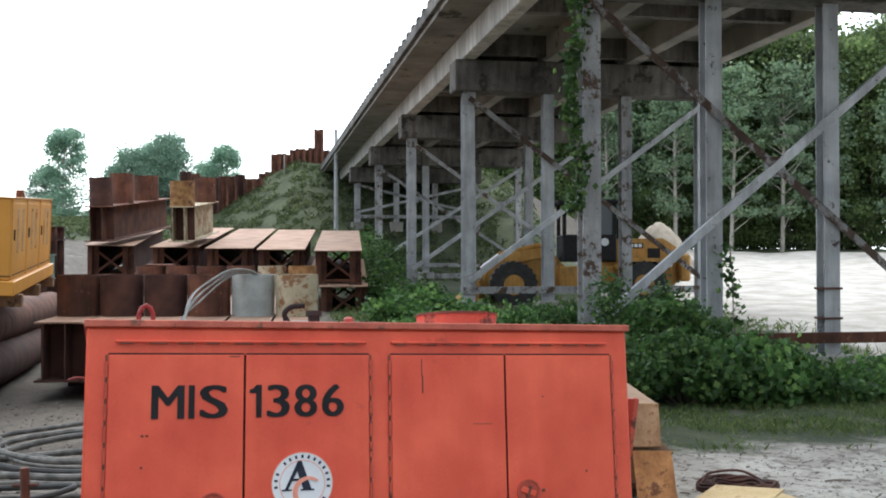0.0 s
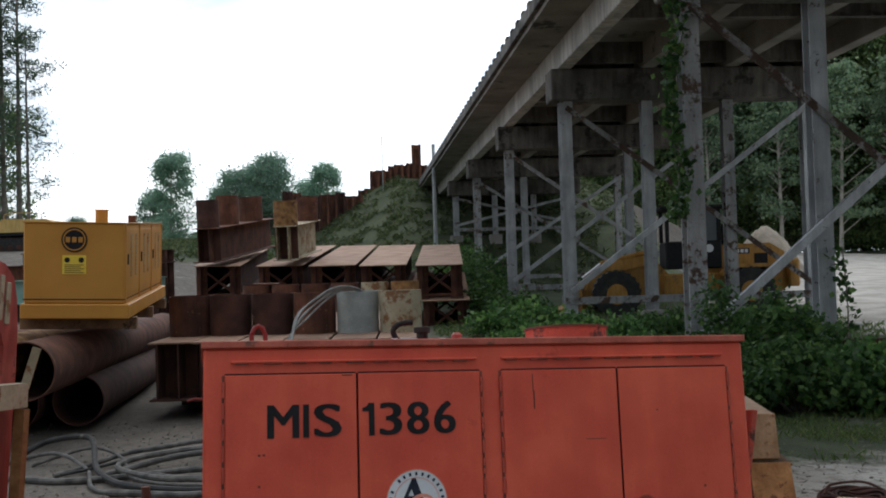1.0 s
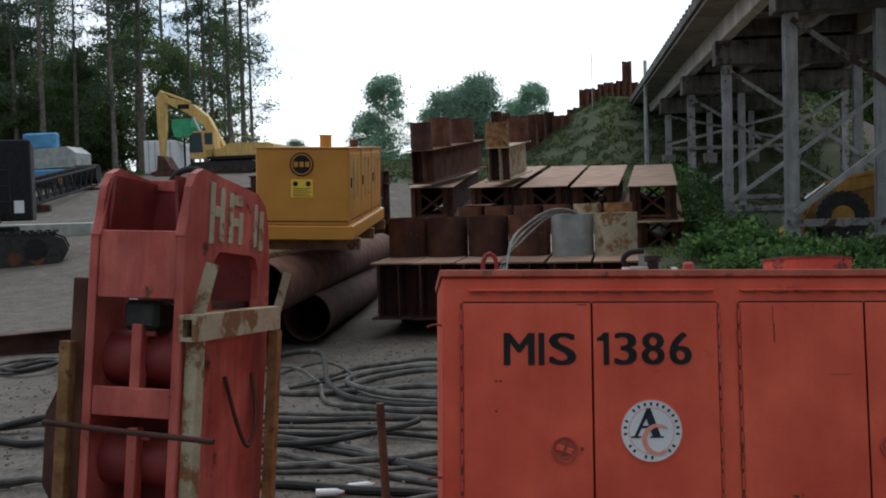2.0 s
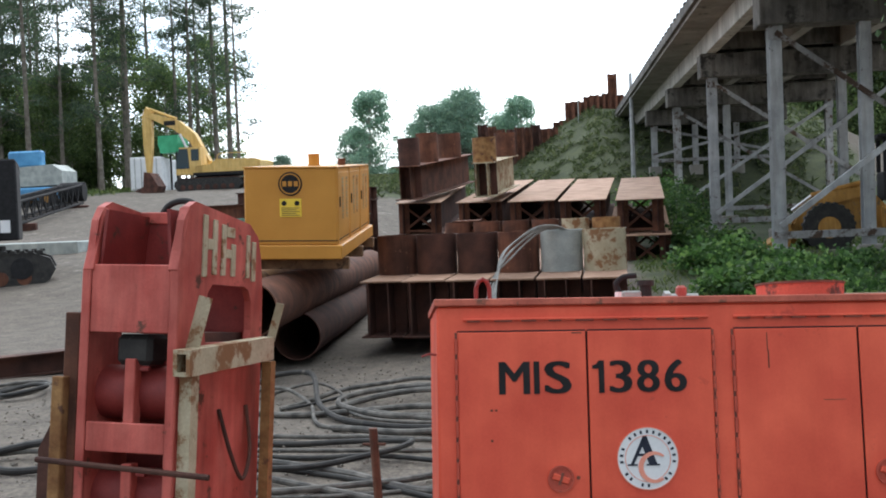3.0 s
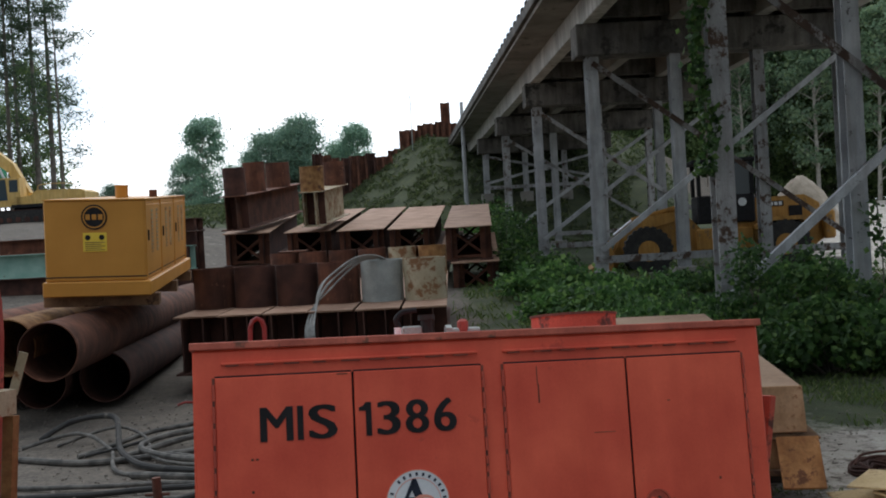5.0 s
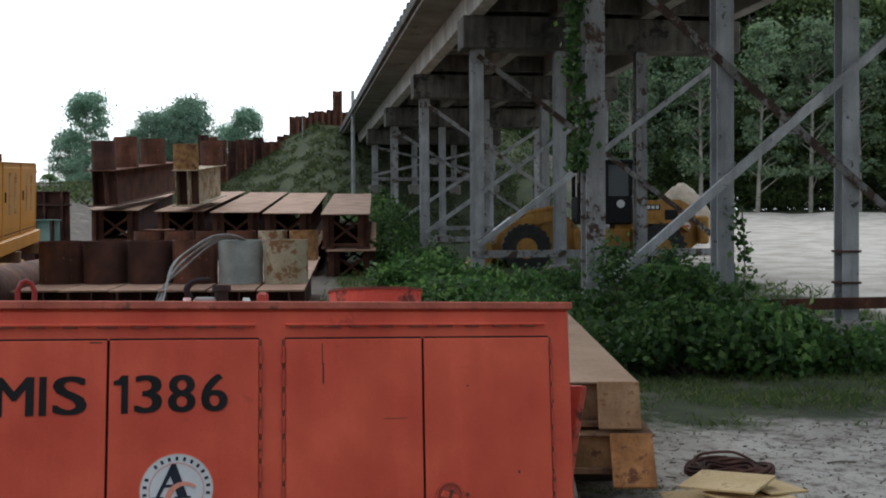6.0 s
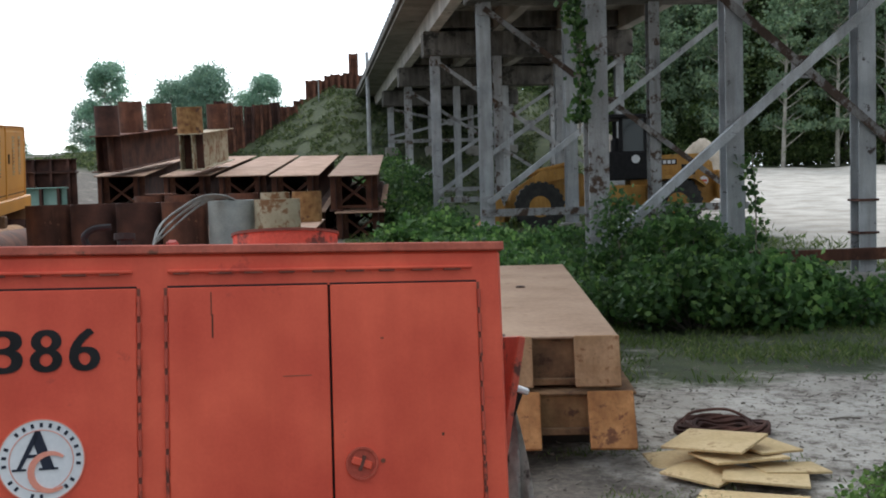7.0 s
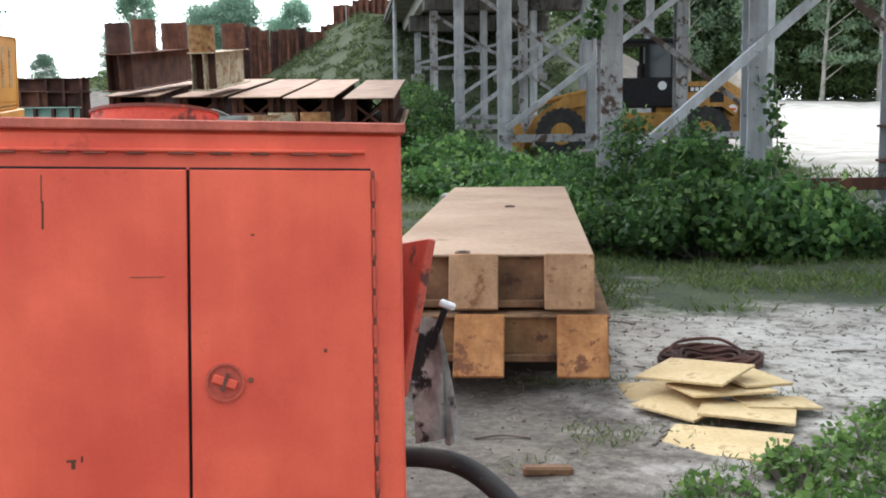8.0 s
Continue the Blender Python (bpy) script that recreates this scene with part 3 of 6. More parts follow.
for x0, x1 in ((0.10, 0.73), (0.74, 1.355), (1.468, 2.083), (2.093, 2.70)):
    door = part("door", B(x0, x1, -0.012, 0.004, -1.62, -0.165, bevel=0.004), RED, pack)
    left = x0 in (0.10, 1.468)
    hx = x0 - 0.012 if left else x1 + 0.002
    for i in range(13):
        z = -0.27 - i * 0.1
        part("hinge", C((hx + 0.005, -0.014, z), (hx + 0.005, -0.014, z + 0.075), 0.007, seg=8), RED_EDGE, door)
    # dark strips drawn for the shade in the door gaps
    part("seam", B((x1 if left else x0 - 0.01), (x1 + 0.01 if left else x0), -0.004, 0.0, -1.62, -0.165), BLACK, door)
    part("seam", B(x0, x1, -0.004, 0.0, -0.165, -0.157), BLACK, door)
    part("seam", B(hx - 0.001, hx + 0.011, -0.003, 0.0, -1.62, -0.165), RIM, door)
for x0, x1 in ((0.13, 1.34), (1.47, 2.68)):
    dr = part("drip_rail", B(x0, x1, -0.02, 0.002, -0.108, -0.096, bevel=0.003), RED, pack)
    for i in range(9):
        # dark dashes drawn as the shadow line below the drip rail
        part("rail_shadow", B(x0 + 0.02 + i * 0.134, x0 + 0.02 + i * 0.134 + (0.06, 0.085, 0.07)[i % 3], -0.0195, 0.001, -0.114, -0.1085), RIM, dr)


def latch(u, v):
    la = part("latch", C((u, -0.0145, v), (u, 0.0, v), 0.062, seg=32), RED_EDGE, pack, "round recessed door latch")
    bm = pipe(bmesh.new(), (u, -0.024, v), (u, -0.012, v), 0.064, 0.008, 32)
    part("ring", bm, RED_EDGE, la)
    part("paddle", B(-0.042, 0.042, -0.026, -0.012, -0.016, 0.016, m=Matrix.Translation((u, 0, v)) @ pose(0, 0, 0, 0, 20, 0), bevel=0.005), RED, la)
    part("slot", B(-0.006, 0.006, -0.029, -0.014, -0.03, 0.03, m=Matrix.Translation((u, 0, v)) @ pose(0, 0, 0, 0, 20, 0)), RIM, la)
    part("keyhole", C((u + 0.085, -0.018, v + 0.004), (u + 0.085, -0.008, v + 0.004), 0.009, seg=12), RUST, la)


latch(0.590, -0.876)
latch(2.200, -0.870)
for text, u0, u1 in (("M", 0.299, 0.451), ("I", 0.470, 0.498), ("S", 0.521, 0.655), ("1", 0.789, 0.816), ("3", 0.841, 0.953), ("8", 0.976, 1.089), ("6", 1.112, 1.223)):
    bm = letters(text, 0.212, 0.0012)
    lo = [min(v.co[k] for v in bm.verts) for k in (0, 2)]
    hi = [max(v.co[k] for v in bm.verts) for k in (0, 2)]
    fx, fz = (u1 - u0) / (hi[0] - lo[0]), 0.157 / (hi[1] - lo[1])
    bm.transform(Matrix.Translation((u0, -0.0150, -0.4675)) @ Matrix.Diagonal((fx, 1, fz, 1)) @ Matrix.Translation((-lo[0], 0, -lo[1])))
    part("lettering", bm, BLACK, pack, "black stencilled " + text)
part("lettering", prism(bmesh.new(), [(0.758, -0.350), (0.758, -0.334), (0.776, -0.327), (0.790, -0.311), (0.797, -0.311), (0.797, -0.350)], -0.0162, -0.0138), BLACK, pack)  # flag of the numeral one
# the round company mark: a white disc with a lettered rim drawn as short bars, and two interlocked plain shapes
CU, CV = 1.016, -0.787
mark = part("company_mark", C((CU, -0.0165, CV), (CU, -0.012, CV), 0.150, seg=48), WHITE, pack, "round white company mark")
part("rim", pipe(bmesh.new(), (CU, -0.0185, CV), (CU, -0.0165, CV), 0.151, 0.004, 48), SALMON, mark)
part("rim", pipe(bmesh.new(), (CU, -0.0185, CV), (CU, -0.0165, CV), 0.112, 0.003, 48), SALMON, mark)
M2 = Matrix.Translation((CU, 0, CV))
for i in range(26):
    a = 2 * math.pi * i / 26
    if i in (8, 11, 12, 15, 18, 22):
        continue
    part("dash", B(-0.0055, 0.0055, -0.0185, -0.0165, 0.121, 0.137, m=M2 @ Matrix.Rotation(a, 4, "Y")), NAVY, mark)
for outline in ([(-0.085, -0.028), (-0.070, -0.028), (-0.012, 0.085), (-0.012, 0.108), (-0.022, 0.108)], [(-0.022, 0.108), (-0.004, 0.108), (0.045, -0.028), (0.005, -0.028), (-0.026, 0.06)]):
    part("bar", prism(bmesh.new(), outline, -0.0200, -0.0165, M2), NAVY, mark)
for x0, x1, z0, z1 in ((-0.055, 0.015, 0.012, 0.024), (-0.100, -0.052, -0.034, -0.026), (-0.008, 0.058, -0.034, -0.026)):
    part("bar", B(x0, x1, -0.0198, -0.0165, z0, z1, m=M2), NAVY, mark)
bm = bmesh.new()
ring = []
for i in range(19):
    a = radians(48 + i * 14.5)
    fat = 0.010 + 0.014 * math.sin(math.pi * i / 18)
    ring.append([bm.verts.new((CU + 0.028 + r * math.cos(a), y, CV - 0.042 + r * math.sin(a))) for r, y in ((0.076, -0.0215), (0.076 - fat, -0.0215), (0.076 - fat, -0.0165), (0.076, -0.0165))])
for p, q in zip(ring, ring[1:]):
    for k in range(4):
        j = (k + 1) % 4
        bm.faces.new((p[k], p[j], q[j], q[k]))
bmesh.ops.recalc_face_normals(bm, faces=bm.faces)
part("arc", bm, SALMON, mark)
# dents and chips on the doors
random.seed(4)
for u, v, w, h in ((1.628, -0.185, 0.004, 0.09), (1.631, -0.27, 0.006, 0.09), (0.255, -0.54, 0.012, 0.010), (0.277, -0.54, 0.012, 0.009), (0.255, -0.685, 0.011, 0.011), (1.70, -1.10, 0.03, 0.008), (1.715, -1.108, 0.012, 0.022), (1.745, -1.09, 0.006, 0.02), (1.90, -0.517, 0.11, 0.003), (1.86, -1.27, 0.06, 0.012), (0.66, -0.17, 0.05, 0.006), (2.29, -0.38, 0.012, 0.006), (2.53, -0.77, 0.010, 0.012)):
    part("chip", B(u, u + w, -0.0135, -0.011, v - h, v), RUST, pack)
# roof fittings
fan = part("fan_shroud", pipe(bmesh.new(), (1.97, 0.42, -0.06), (1.97, 0.42, 0.075), 0.225, 0.012, 40), RED_EDGE, pack, "round orange-red roof shroud")
part("lip", pipe(bmesh.new(), (1.97, 0.42, 0.075), (1.97, 0.42, 0.087), 0.232, 0.02, 40), RIM, fan)
part("grille", C((1.97, 0.42, 0.02), (1.97, 0.42, 0.03), 0.2, seg=32), BLACK, fan)
arch = [(0.27, 1.1, -0.04), (0.27, 1.1, 0.13), (0.285, 1.1, 0.17), (0.31, 1.1, 0.185), (0.335, 1.1, 0.17), (0.35, 1.1, 0.13), (0.35, 1.1, -0.04)]
part("lifting_eye", tube(arch, 0.014), DARK_RED, pack, "dark red bent-rod lifting eye", smooth=True)
valve = part("valve_block", B(1.14, 1.25, 1.02, 1.14, -0.04, 0.10, bevel=0.01), GREY_STEEL, pack, "grimy valve block")
part("stem", C((1.28, 1.05, 0.0), (1.28, 1.05, 0.13), 0.035, seg=12), RUBBER, valve)
part("cap", C((1.28, 1.05, 0.13), (1.28, 1.05, 0.16), 0.05, seg=12), RUBBER, valve)
part("elbow", tube(spline([(1.12, 1.04, 0.09), (1.10, 1.03, 0.14), (1.14, 1.03, 0.18), (1.22, 1.03, 0.19)], 5), 0.017), BLACK, valve, smooth=True)
part("filler", C((1.10, 0.98, -0.03), (1.10, 0.98, 0.09), 0.02, seg=12), WHITE, pack)
shk = part("shackle", B(1.47, 1.53, 1.05, 1.11, -0.04, 0.13, bevel=0.015), PINK, pack, "pink-red bolted lug")
part("bolt", C((1.40, 1.08, 0.06), (1.60, 1.08, 0.06), 0.022, seg=12), GREY_STEEL, shk)
part("nut", C((1.395, 1.08, 0.06), (1.43, 1.08, 0.06), 0.04, seg=6), GREY_STEEL, shk)
# side flap standing open on the end wall
part("side_flap", B(0, 0.035, 0, 0.62, -0.98, -0.40, m=Matrix.Translation((W + 0.20, 0.16, 0.0)) @ pose(0, 0, 0, 0, 11.5, 0), bevel=0.006), RED_EDGE, pack, "dark red end flap standing ajar")
for v in (-0.27, -1.02):
    part("side_hook", tube([(0.0, 0.1, v), (-0.04, 0.1, v + 0.004), (-0.075, 0.1, v - 0.008)], 0.006), DARK_RED, pack)
for gx in (0.25, 1.4, 2.55):
    part("skid", B(gx - 0.08, gx + 0.08, 0.02, D - 0.02, -H - 0.16, -H, bevel=0.01), RUST_DARK, pack)

# ---- yellow power unit on the pipes ----
GM = Matrix.Translation((-7.03, 15.05, 1.20)) @ pose(0, 0, 0, 3.1, 2.0, 16.6)
gen = thing("power_unit", GM, "mustard-yellow power unit resting on stacked steel pipes", "generator")
part("base", B(-0.76, 0.79, -0.04, 4.95, 0.02, 0.24, bevel=0.015), GEN_YELLOW, gen)
part("body", B(-0.72, 0.72, 0.0, 4.8, 0.24, 1.44, bevel=0.02), GEN_YELLOW, gen)
part("roof_sheet", B(-0.735, 0.735, -0.015, 4.82, 1.435, 1.455, bevel=0.004), GEN_YELLOW, gen)
part("sill_line", B(-0.725, 0.725, -0.006, 4.81, 0.30, 0.315), BLACK, gen)
for y in (0.06, 1.6, 3.2, 4.75):
    part("corner_trim", B(0.715, 0.738, y - 0.03, y + 0.03, 0.25, 1.43, bevel=0.004), GEN_YELLOW, gen)
badge = part("badge", C((0.0, -0.012, 1.19), (0.0, 0.0, 1.19), 0.185, seg=40), BLACK, gen, "round black badge")
part("badge_ring", pipe(bmesh.new(), (0.0, -0.018, 1.19), (0.0, -0.01, 1.19), 0.162, 0.018, 40), GEN_YELLOW, badge)
for x in (-0.09, 0.0, 0.09):
    part("badge_bar", B(x - 0.032, x + 0.032, -0.018, -0.01, 1.15, 1.23, bevel=0.004), GEN_YELLOW, badge)
label = part("warning_label", B(-0.17, 0.17, -0.008, 0.0, 0.68, 0.96, bevel=0.002), LABEL_YELLOW, gen, "yellow warning sticker")
for x in (-0.10, 0.10):
    part("pictogram", C((x, -0.011, 0.89), (x, -0.007, 0.89), 0.04, seg=12), BLACK, label)
for i in range(5):
    part("text_bar", B(-0.14, 0.14 - 0.05 * (i % 2), -0.011, -0.007, 0.70 + i * 0.028, 0.711 + i * 0.028), BARGE_SIDE, label)
for y0, y1 in ((0.12, 1.52), (1.66, 3.12), (3.26, 4.68)):
    pan = part("side_door", B(0.715, 0.732, y0, y1, 0.38, 1.36, bevel=0.004), GEN_YELLOW, gen)
    for v in (0.42, 0.92):
        vent = part("vent", B(0.73, 0.738, y0 + v, y0 + v + 0.17, 0.62, 1.28, bevel=0.003), CREAM_STEEL, pan, "pale louvred vent")
        for k in range(11):
            part("slat", B(0.737, 0.744, y0 + v + 0.01, y0 + v + 0.16, 0.645 + 0.057 * k, 0.665 + 0.057 * k), GEN_YELLOW, vent)
    part("handle", B(0.73, 0.75, y0 + 0.08, y0 + 0.13, 0.82, 0.98, bevel=0.004), BLACK, pan)
part("exhaust", C((0.16, 1.4, 1.44), (0.16, 1.4, 1.64), 0.10, seg=20), GEN_YELLOW, gen)
part("exhaust_cap", C((0.16, 1.4, 1.64), (0.16, 1.4, 1.66), 0.115, seg=20), GEN_YELLOW, gen)
part("exhaust_stub", C((0.50, 2.4, 1.44), (0.50, 2.4, 1.58), 0.07, seg=16), RUST, gen)
for y in (0.35, 2.4, 4.4):
    solo("timber", B(-0.85, 0.85, y, y + 0.18, -0.17, 0.018, bevel=0.01), BARGE_SIDE, GM, "weathered timber bearer under the power unit", "timber", "bearers")

# ---- steel pipes under it ----
for x, y, z, n, mt in ((-6.78, 13.2, 0.60, 13, RUST), (-7.62, 13.6, 0.64, 12, RUST_ORANGE), (-8.45, 13.3, 0.64, 12, RUST), (-7.32, 15.7, -0.06, 11, RUST_DARK), (-8.12, 15.2, -0.06, 11, RUST_DARK), (-8.92, 15.4, -0.06, 11, RUST_DARK)):
    solo("steel_pipe", pipe(bmesh.new(), (0, 0, 0), (0, n, 0), 0.39, 0.016, 40), mt, Matrix.Translation((x, y, z)) @ pose(0, 0, 0, 0, 0, 15), "long rusty steel pipe pile in a stack", "pipe", "stacked pipes", smooth=True)

# ---- trestle cap beams with pipe sleeves ----


def cap_beam(name, m, stubs, mt, smt, length, label, depth=1.07, width=0.80):
    ob = thing(name, m, label, "beam", "cap beams")
    # dark beams get the lighter, lit colour on the upper flange only
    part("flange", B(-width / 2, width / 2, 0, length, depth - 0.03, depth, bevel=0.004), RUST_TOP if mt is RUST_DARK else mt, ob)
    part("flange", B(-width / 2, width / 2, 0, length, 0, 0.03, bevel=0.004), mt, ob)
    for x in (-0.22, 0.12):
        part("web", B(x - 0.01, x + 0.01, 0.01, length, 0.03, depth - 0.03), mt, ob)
    part("end_stiffener", B(-0.36, 0.34, 0.5, 0.516, 0.03, depth - 0.03), RUST_DARK, ob)
    for (y, h, r), material in zip(stubs, smt):
        st = part("pipe_sleeve", pipe(bmesh.new(), (0, y + r, depth + 0.001), (0, y + r, depth + h), r, 0.014, 32), material, ob, smooth=True)
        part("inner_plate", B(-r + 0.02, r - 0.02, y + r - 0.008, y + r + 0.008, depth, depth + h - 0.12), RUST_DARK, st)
    return ob


CAPS = ((-6.19, RUST, RUST), (-5.44, RUST_DARK, RUST), (-4.68, RUST_DARK, RUST), (-3.93, RUST, RUST), (-3.17, GREY_STEEL, CREAM_STEEL), (-2.42, CREAM_STEEL, RUST_ORANGE))
for i, (x, a, b) in enumerate(CAPS):
    cap_beam("cap_beam", Matrix.Translation((x, 16.6, -0.2)) @ pose(0, 0, 0, 1.0, 0, 9.3), ((1.24, 0.70, 0.36), (9.1, 0.70, 0.34)), RUST_DARK, (a, b), 10.6,
             "rusty double-web cap beam with upright pipe sleeves", 0.95, 0.70)
# bearers added below the beams, coloured as the shade there
for y in (18.4, 25.2):
    solo("timber_bearer", B(-2.1, 2.1, 0, 0.28, -0.42, 0.03 if y > 20 else -0.005, bevel=0.012), TIMBER_SHADE, Matrix.Translation((-4.35 - 0.164 * (y - 16.6), y, -0.18 + (0.11 if y > 20 else 0.0))), "added timber bearer, near black as the shade under the cap beams", "timber", "bearers")
bm = B(-0.34, 0.34, -0.1, 0.5, 0, 0.03, bevel=0.004)
solo("loose_plate", bm, RUST, Matrix.Translation((-7.5, 25.9, 1.625)) @ pose(0, 0, 0, 1, 0, 9), "loose rusty steel plate lying on pipe sleeves", "plate")
for i in range(8):
    o = 0.03 * i
    w = math.sin(2.1 * i)
    pts = spline([(-3.25 + 0.05 * w, 18.1, 1.40), (-3.42 + 0.03 * w, 17.86 - 0.5 * o, 1.51 + 0.006 * i), (-3.62 - 0.2 * o, 17.72 - o, 1.49 + 0.010 * i), (-3.84 - 0.4 * o + 0.03 * w, 17.45 - o, 1.32 + 0.012 * i), (-4.06 - 0.4 * o + 0.05 * w, 17.1 - o, 1.06 + 0.014 * i), (-4.26 + 0.5 * o, 16.7 - 0.5 * o, 0.76 + 0.02 * w), (-4.30 + 1.0 * o, 16.42 - o, 0.40), (-4.22 + o, 16.35, -0.05), (-4.12 + o, 16.3, -0.44)], 7)
    solo("cable", tube(pts, 0.013, 6), CABLE, I4, "grey cable draped over a pipe sleeve", "cable", "draped cables", smooth=True)


# ---- girders stacked behind ----
def girder(m, n, label):
    ob = thing("braced_girder", m, label, "girder", "stacked girders")
    w, h = 1.45, 1.04
    # light on the upper face is put into this plate's colour
    part("top_plate", B(-w / 2, w / 2, 0, n, h - 0.03, h, bevel=0.004), RUST_TOP, ob, "weathered top plate, coloured lighter as the lit face")
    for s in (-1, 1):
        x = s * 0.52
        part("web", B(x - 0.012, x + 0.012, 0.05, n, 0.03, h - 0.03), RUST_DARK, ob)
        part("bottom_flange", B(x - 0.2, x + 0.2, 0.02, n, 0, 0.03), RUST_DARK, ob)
        part("end_plate", B(x - 0.17, x + 0.17, 0.3, 0.315, 0.03, h - 0.03), RUST, ob)
    for s in (-1, 1):
        for yy in (0.36, 4.0):
            part("cross_brace", bar(bmesh.new(), (-0.5 * s, yy + 0.02 * s, 0.12), (0.5 * s, yy + 0.02 * s, h - 0.14), 0.075, 0.012), RUST, ob)
    part("tie", B(-0.5, 0.5, 0.34, 0.42, 0.06, 0.13), RUST, ob)
    return ob


GX = ((-10.95, 6), (-8.93, 2), (-7.25, 1.0), (-5.67, 0.5), (-3.93, 0))
for x, turn in GX:
    girder(Matrix.Translation((x, 32, 1.03 - 0.026 * (x + 3.93))) @ pose(0, 0, 0, 5.2, 1.0 if x < -10 else 0, 7.5 + (4 if x < -10 else 0)), 10.2, "rusty braced steel girder with a tan top plate")
for x, turn in GX:
    girder(Matrix.Translation((x + 0.2, 31.8, -0.04 - 0.026 * (x + 3.93))) @ pose(0, 0, 0, 5.2, 0, 7.5), 9.5, "dark rusty girder at the bottom of the stack")
cap_beam("cap_beam", Matrix.Translation((-10.93, 31.0, 2.33)) @ pose(0, 0, 0, 5.4, 0, 3), ((0.1, 0.85, 0.34), (2.2, 0.95, 0.36), (5.0, 0.85, 0.42)), RUST, (RUST_DARK, RUST, RUST), 7.6, "long rusty cap beam with three pipe sleeves lying on girders", 1.05)
cap_beam("cap_beam", Matrix.Translation((-8.47, 31.0, 2.31)) @ pose(0, 0, 0, 5.2, 0, 5), ((0.1, 0.75, 0.36), (3.9, 0.8, 0.36)), CREAM_STEEL, (RUST_ORANGE, RUST), 4.9, "pale weathered cap beam with rusty pipe sleeves", 1.05, 0.68)


def plate_beam(m, n, h, mt, label, posts=0):
    """A deep beam lying along x, with stiffener posts on the near side."""
    ob = thing("plate_beam", m, label, "beam", "yard beams")
    part("web", B(0, n, -0.012, 0.012, 0.03, h - 0.03), mt, ob)
    for z in (0.0, h - 0.03):
        part("flange", B(0, n, -0.2, 0.2, z, z + 0.03, bevel=0.004), mt, ob)
    for k in range(posts):
        part("stiffener", B(n - 0.25 - 0.55 * k, n - 0.17 - 0.55 * k, -0.19, -0.012, 0.03, h - 0.03), RUST_DARK, ob)
    return ob


TB = Matrix.Translation((-20.2, 32.6, ground_z(-16, 33) - 0.05)) @ pose(0, 0, 0, 0, 0, 7)
plate_beam(TB, 7.0, 0.72, RUST_DARK, "dark rusty plate girder at the bottom of a stack", 6)
plate_beam(TB @ Matrix.Translation((0, 0, 0.73)), 7.0, 0.78, TEAL, "pale green plate girder with dark stiffeners", 4)
plate_beam(TB @ Matrix.Translation((0.4, 0.05, 1.52)), 5.6, 0.48, RUST, "rusty beam lying on a pale green girder", 2)
plate_beam(TB @ Matrix.Translation((2.0, 0.75, 2.0)), 5.1, 0.42, RUST_DARK, "dark beam on top of the girder stack", 3)
plate_beam(TB @ Matrix.Translation((2.0, 0.75, -0.05)), 5.1, 0.7, RUST_DARK, "dark rusty beam in the girder stack", 3)
plate_beam(TB @ Matrix.Translation((2.0, 0.75, 0.66)), 5.1, 1.33, RUST_DARK, "deep dark rusty beam in the girder stack", 3)
solo("steel_beam", ibeam(bmesh.new(), 0.3, 0.34, 0.02, 0.015, 0, 2.2), RUST_DARK, Matrix.Translation((-11.75, 13.3, ground_z(-11.5, 13.5) - 0.02)) @ pose(0, 0, 0, 0, 0, -32), "dark rusty beam lying on the dirt", "beam", "yard beams")

# rows of rusty sheet piling behind


def sheet(m, n, h, mt=RUST):
    """One trough-shaped sheet pile, standing."""
    prof = [(-0.35, 0.0), (-0.2, 0.0), (-0.12, 0.28), (0.12, 0.28), (0.2, 0.0), (0.35, 0.0), (0.35, 0.02), (0.21, 0.02), (0.13, 0.30), (-0.13, 0.30), (-0.21, 0.02), (-0.35, 0.02)]
    bm = bmesh.new()
    lo = [bm.verts.new((x, y, 0)) for x, y in prof]
    hi = [bm.verts.new((x, y, h)) for x, y in prof]
    for k in range(len(prof)):
        j = (k + 1) % len(prof)
        bm.faces.new((lo[k], lo[j], hi[j], hi[k]))
    bm.faces.new(hi)
    bmesh.ops.recalc_face_normals(bm, faces=bm.faces)
    return solo("steel_sheet", bm, mt, m, "rusty steel sheet pile standing on the fill", "sheet pile", n)


random.seed(8)
for i in range(9):
    x = -19.8 + i * 0.55
    y = 71 + 0.3 * i
    sheet(Matrix.Translation((x, y, ground_z(x, y) - 0.1)) @ pose(0, 0, 0, 0, random.uniform(-2, 2), 20), "yard sheet piles", max(0.8, 7.8 - ground_z(x, y) + random.uniform(-0.15, 0.3)), RUST if i % 3 else RUST_DARK)
for i, top in enumerate((8.2, 8.15, 9.6, 9.65, 9.6, 9.95, 10.05, 10.0, 10.15, 11.5, 10.0, 9.9)):
    x = -15.4 + i * 0.42
    y = 75 + 0.15 * i
    z = ground_z(x, y)
    sheet(Matrix.Translation((x, y, z - 0.3)) @ pose(0, 0, 0, 0, 0, 8), "sheet piles on the fill", max(0.6, top - z + 0.3), RUST)
solo("thin_pole", C((0, 0, 0), (0, 0, 4.0), 0.03, seg=8), GREY_STEEL, Matrix.Translation((-13.7, 74, ground_z(-13.7, 74) - 0.1)), "thin steel rod standing on the fill", "pole")
solo("utility_pole", C((0, 0, 0), (0, 0, 6.2), 0.13, 0.10, seg=12), PILE, Matrix.Translation((-8.3, 62, ground_z(-8.3, 62) - 0.1)), "grey pole standing beside the bridge", "pole")

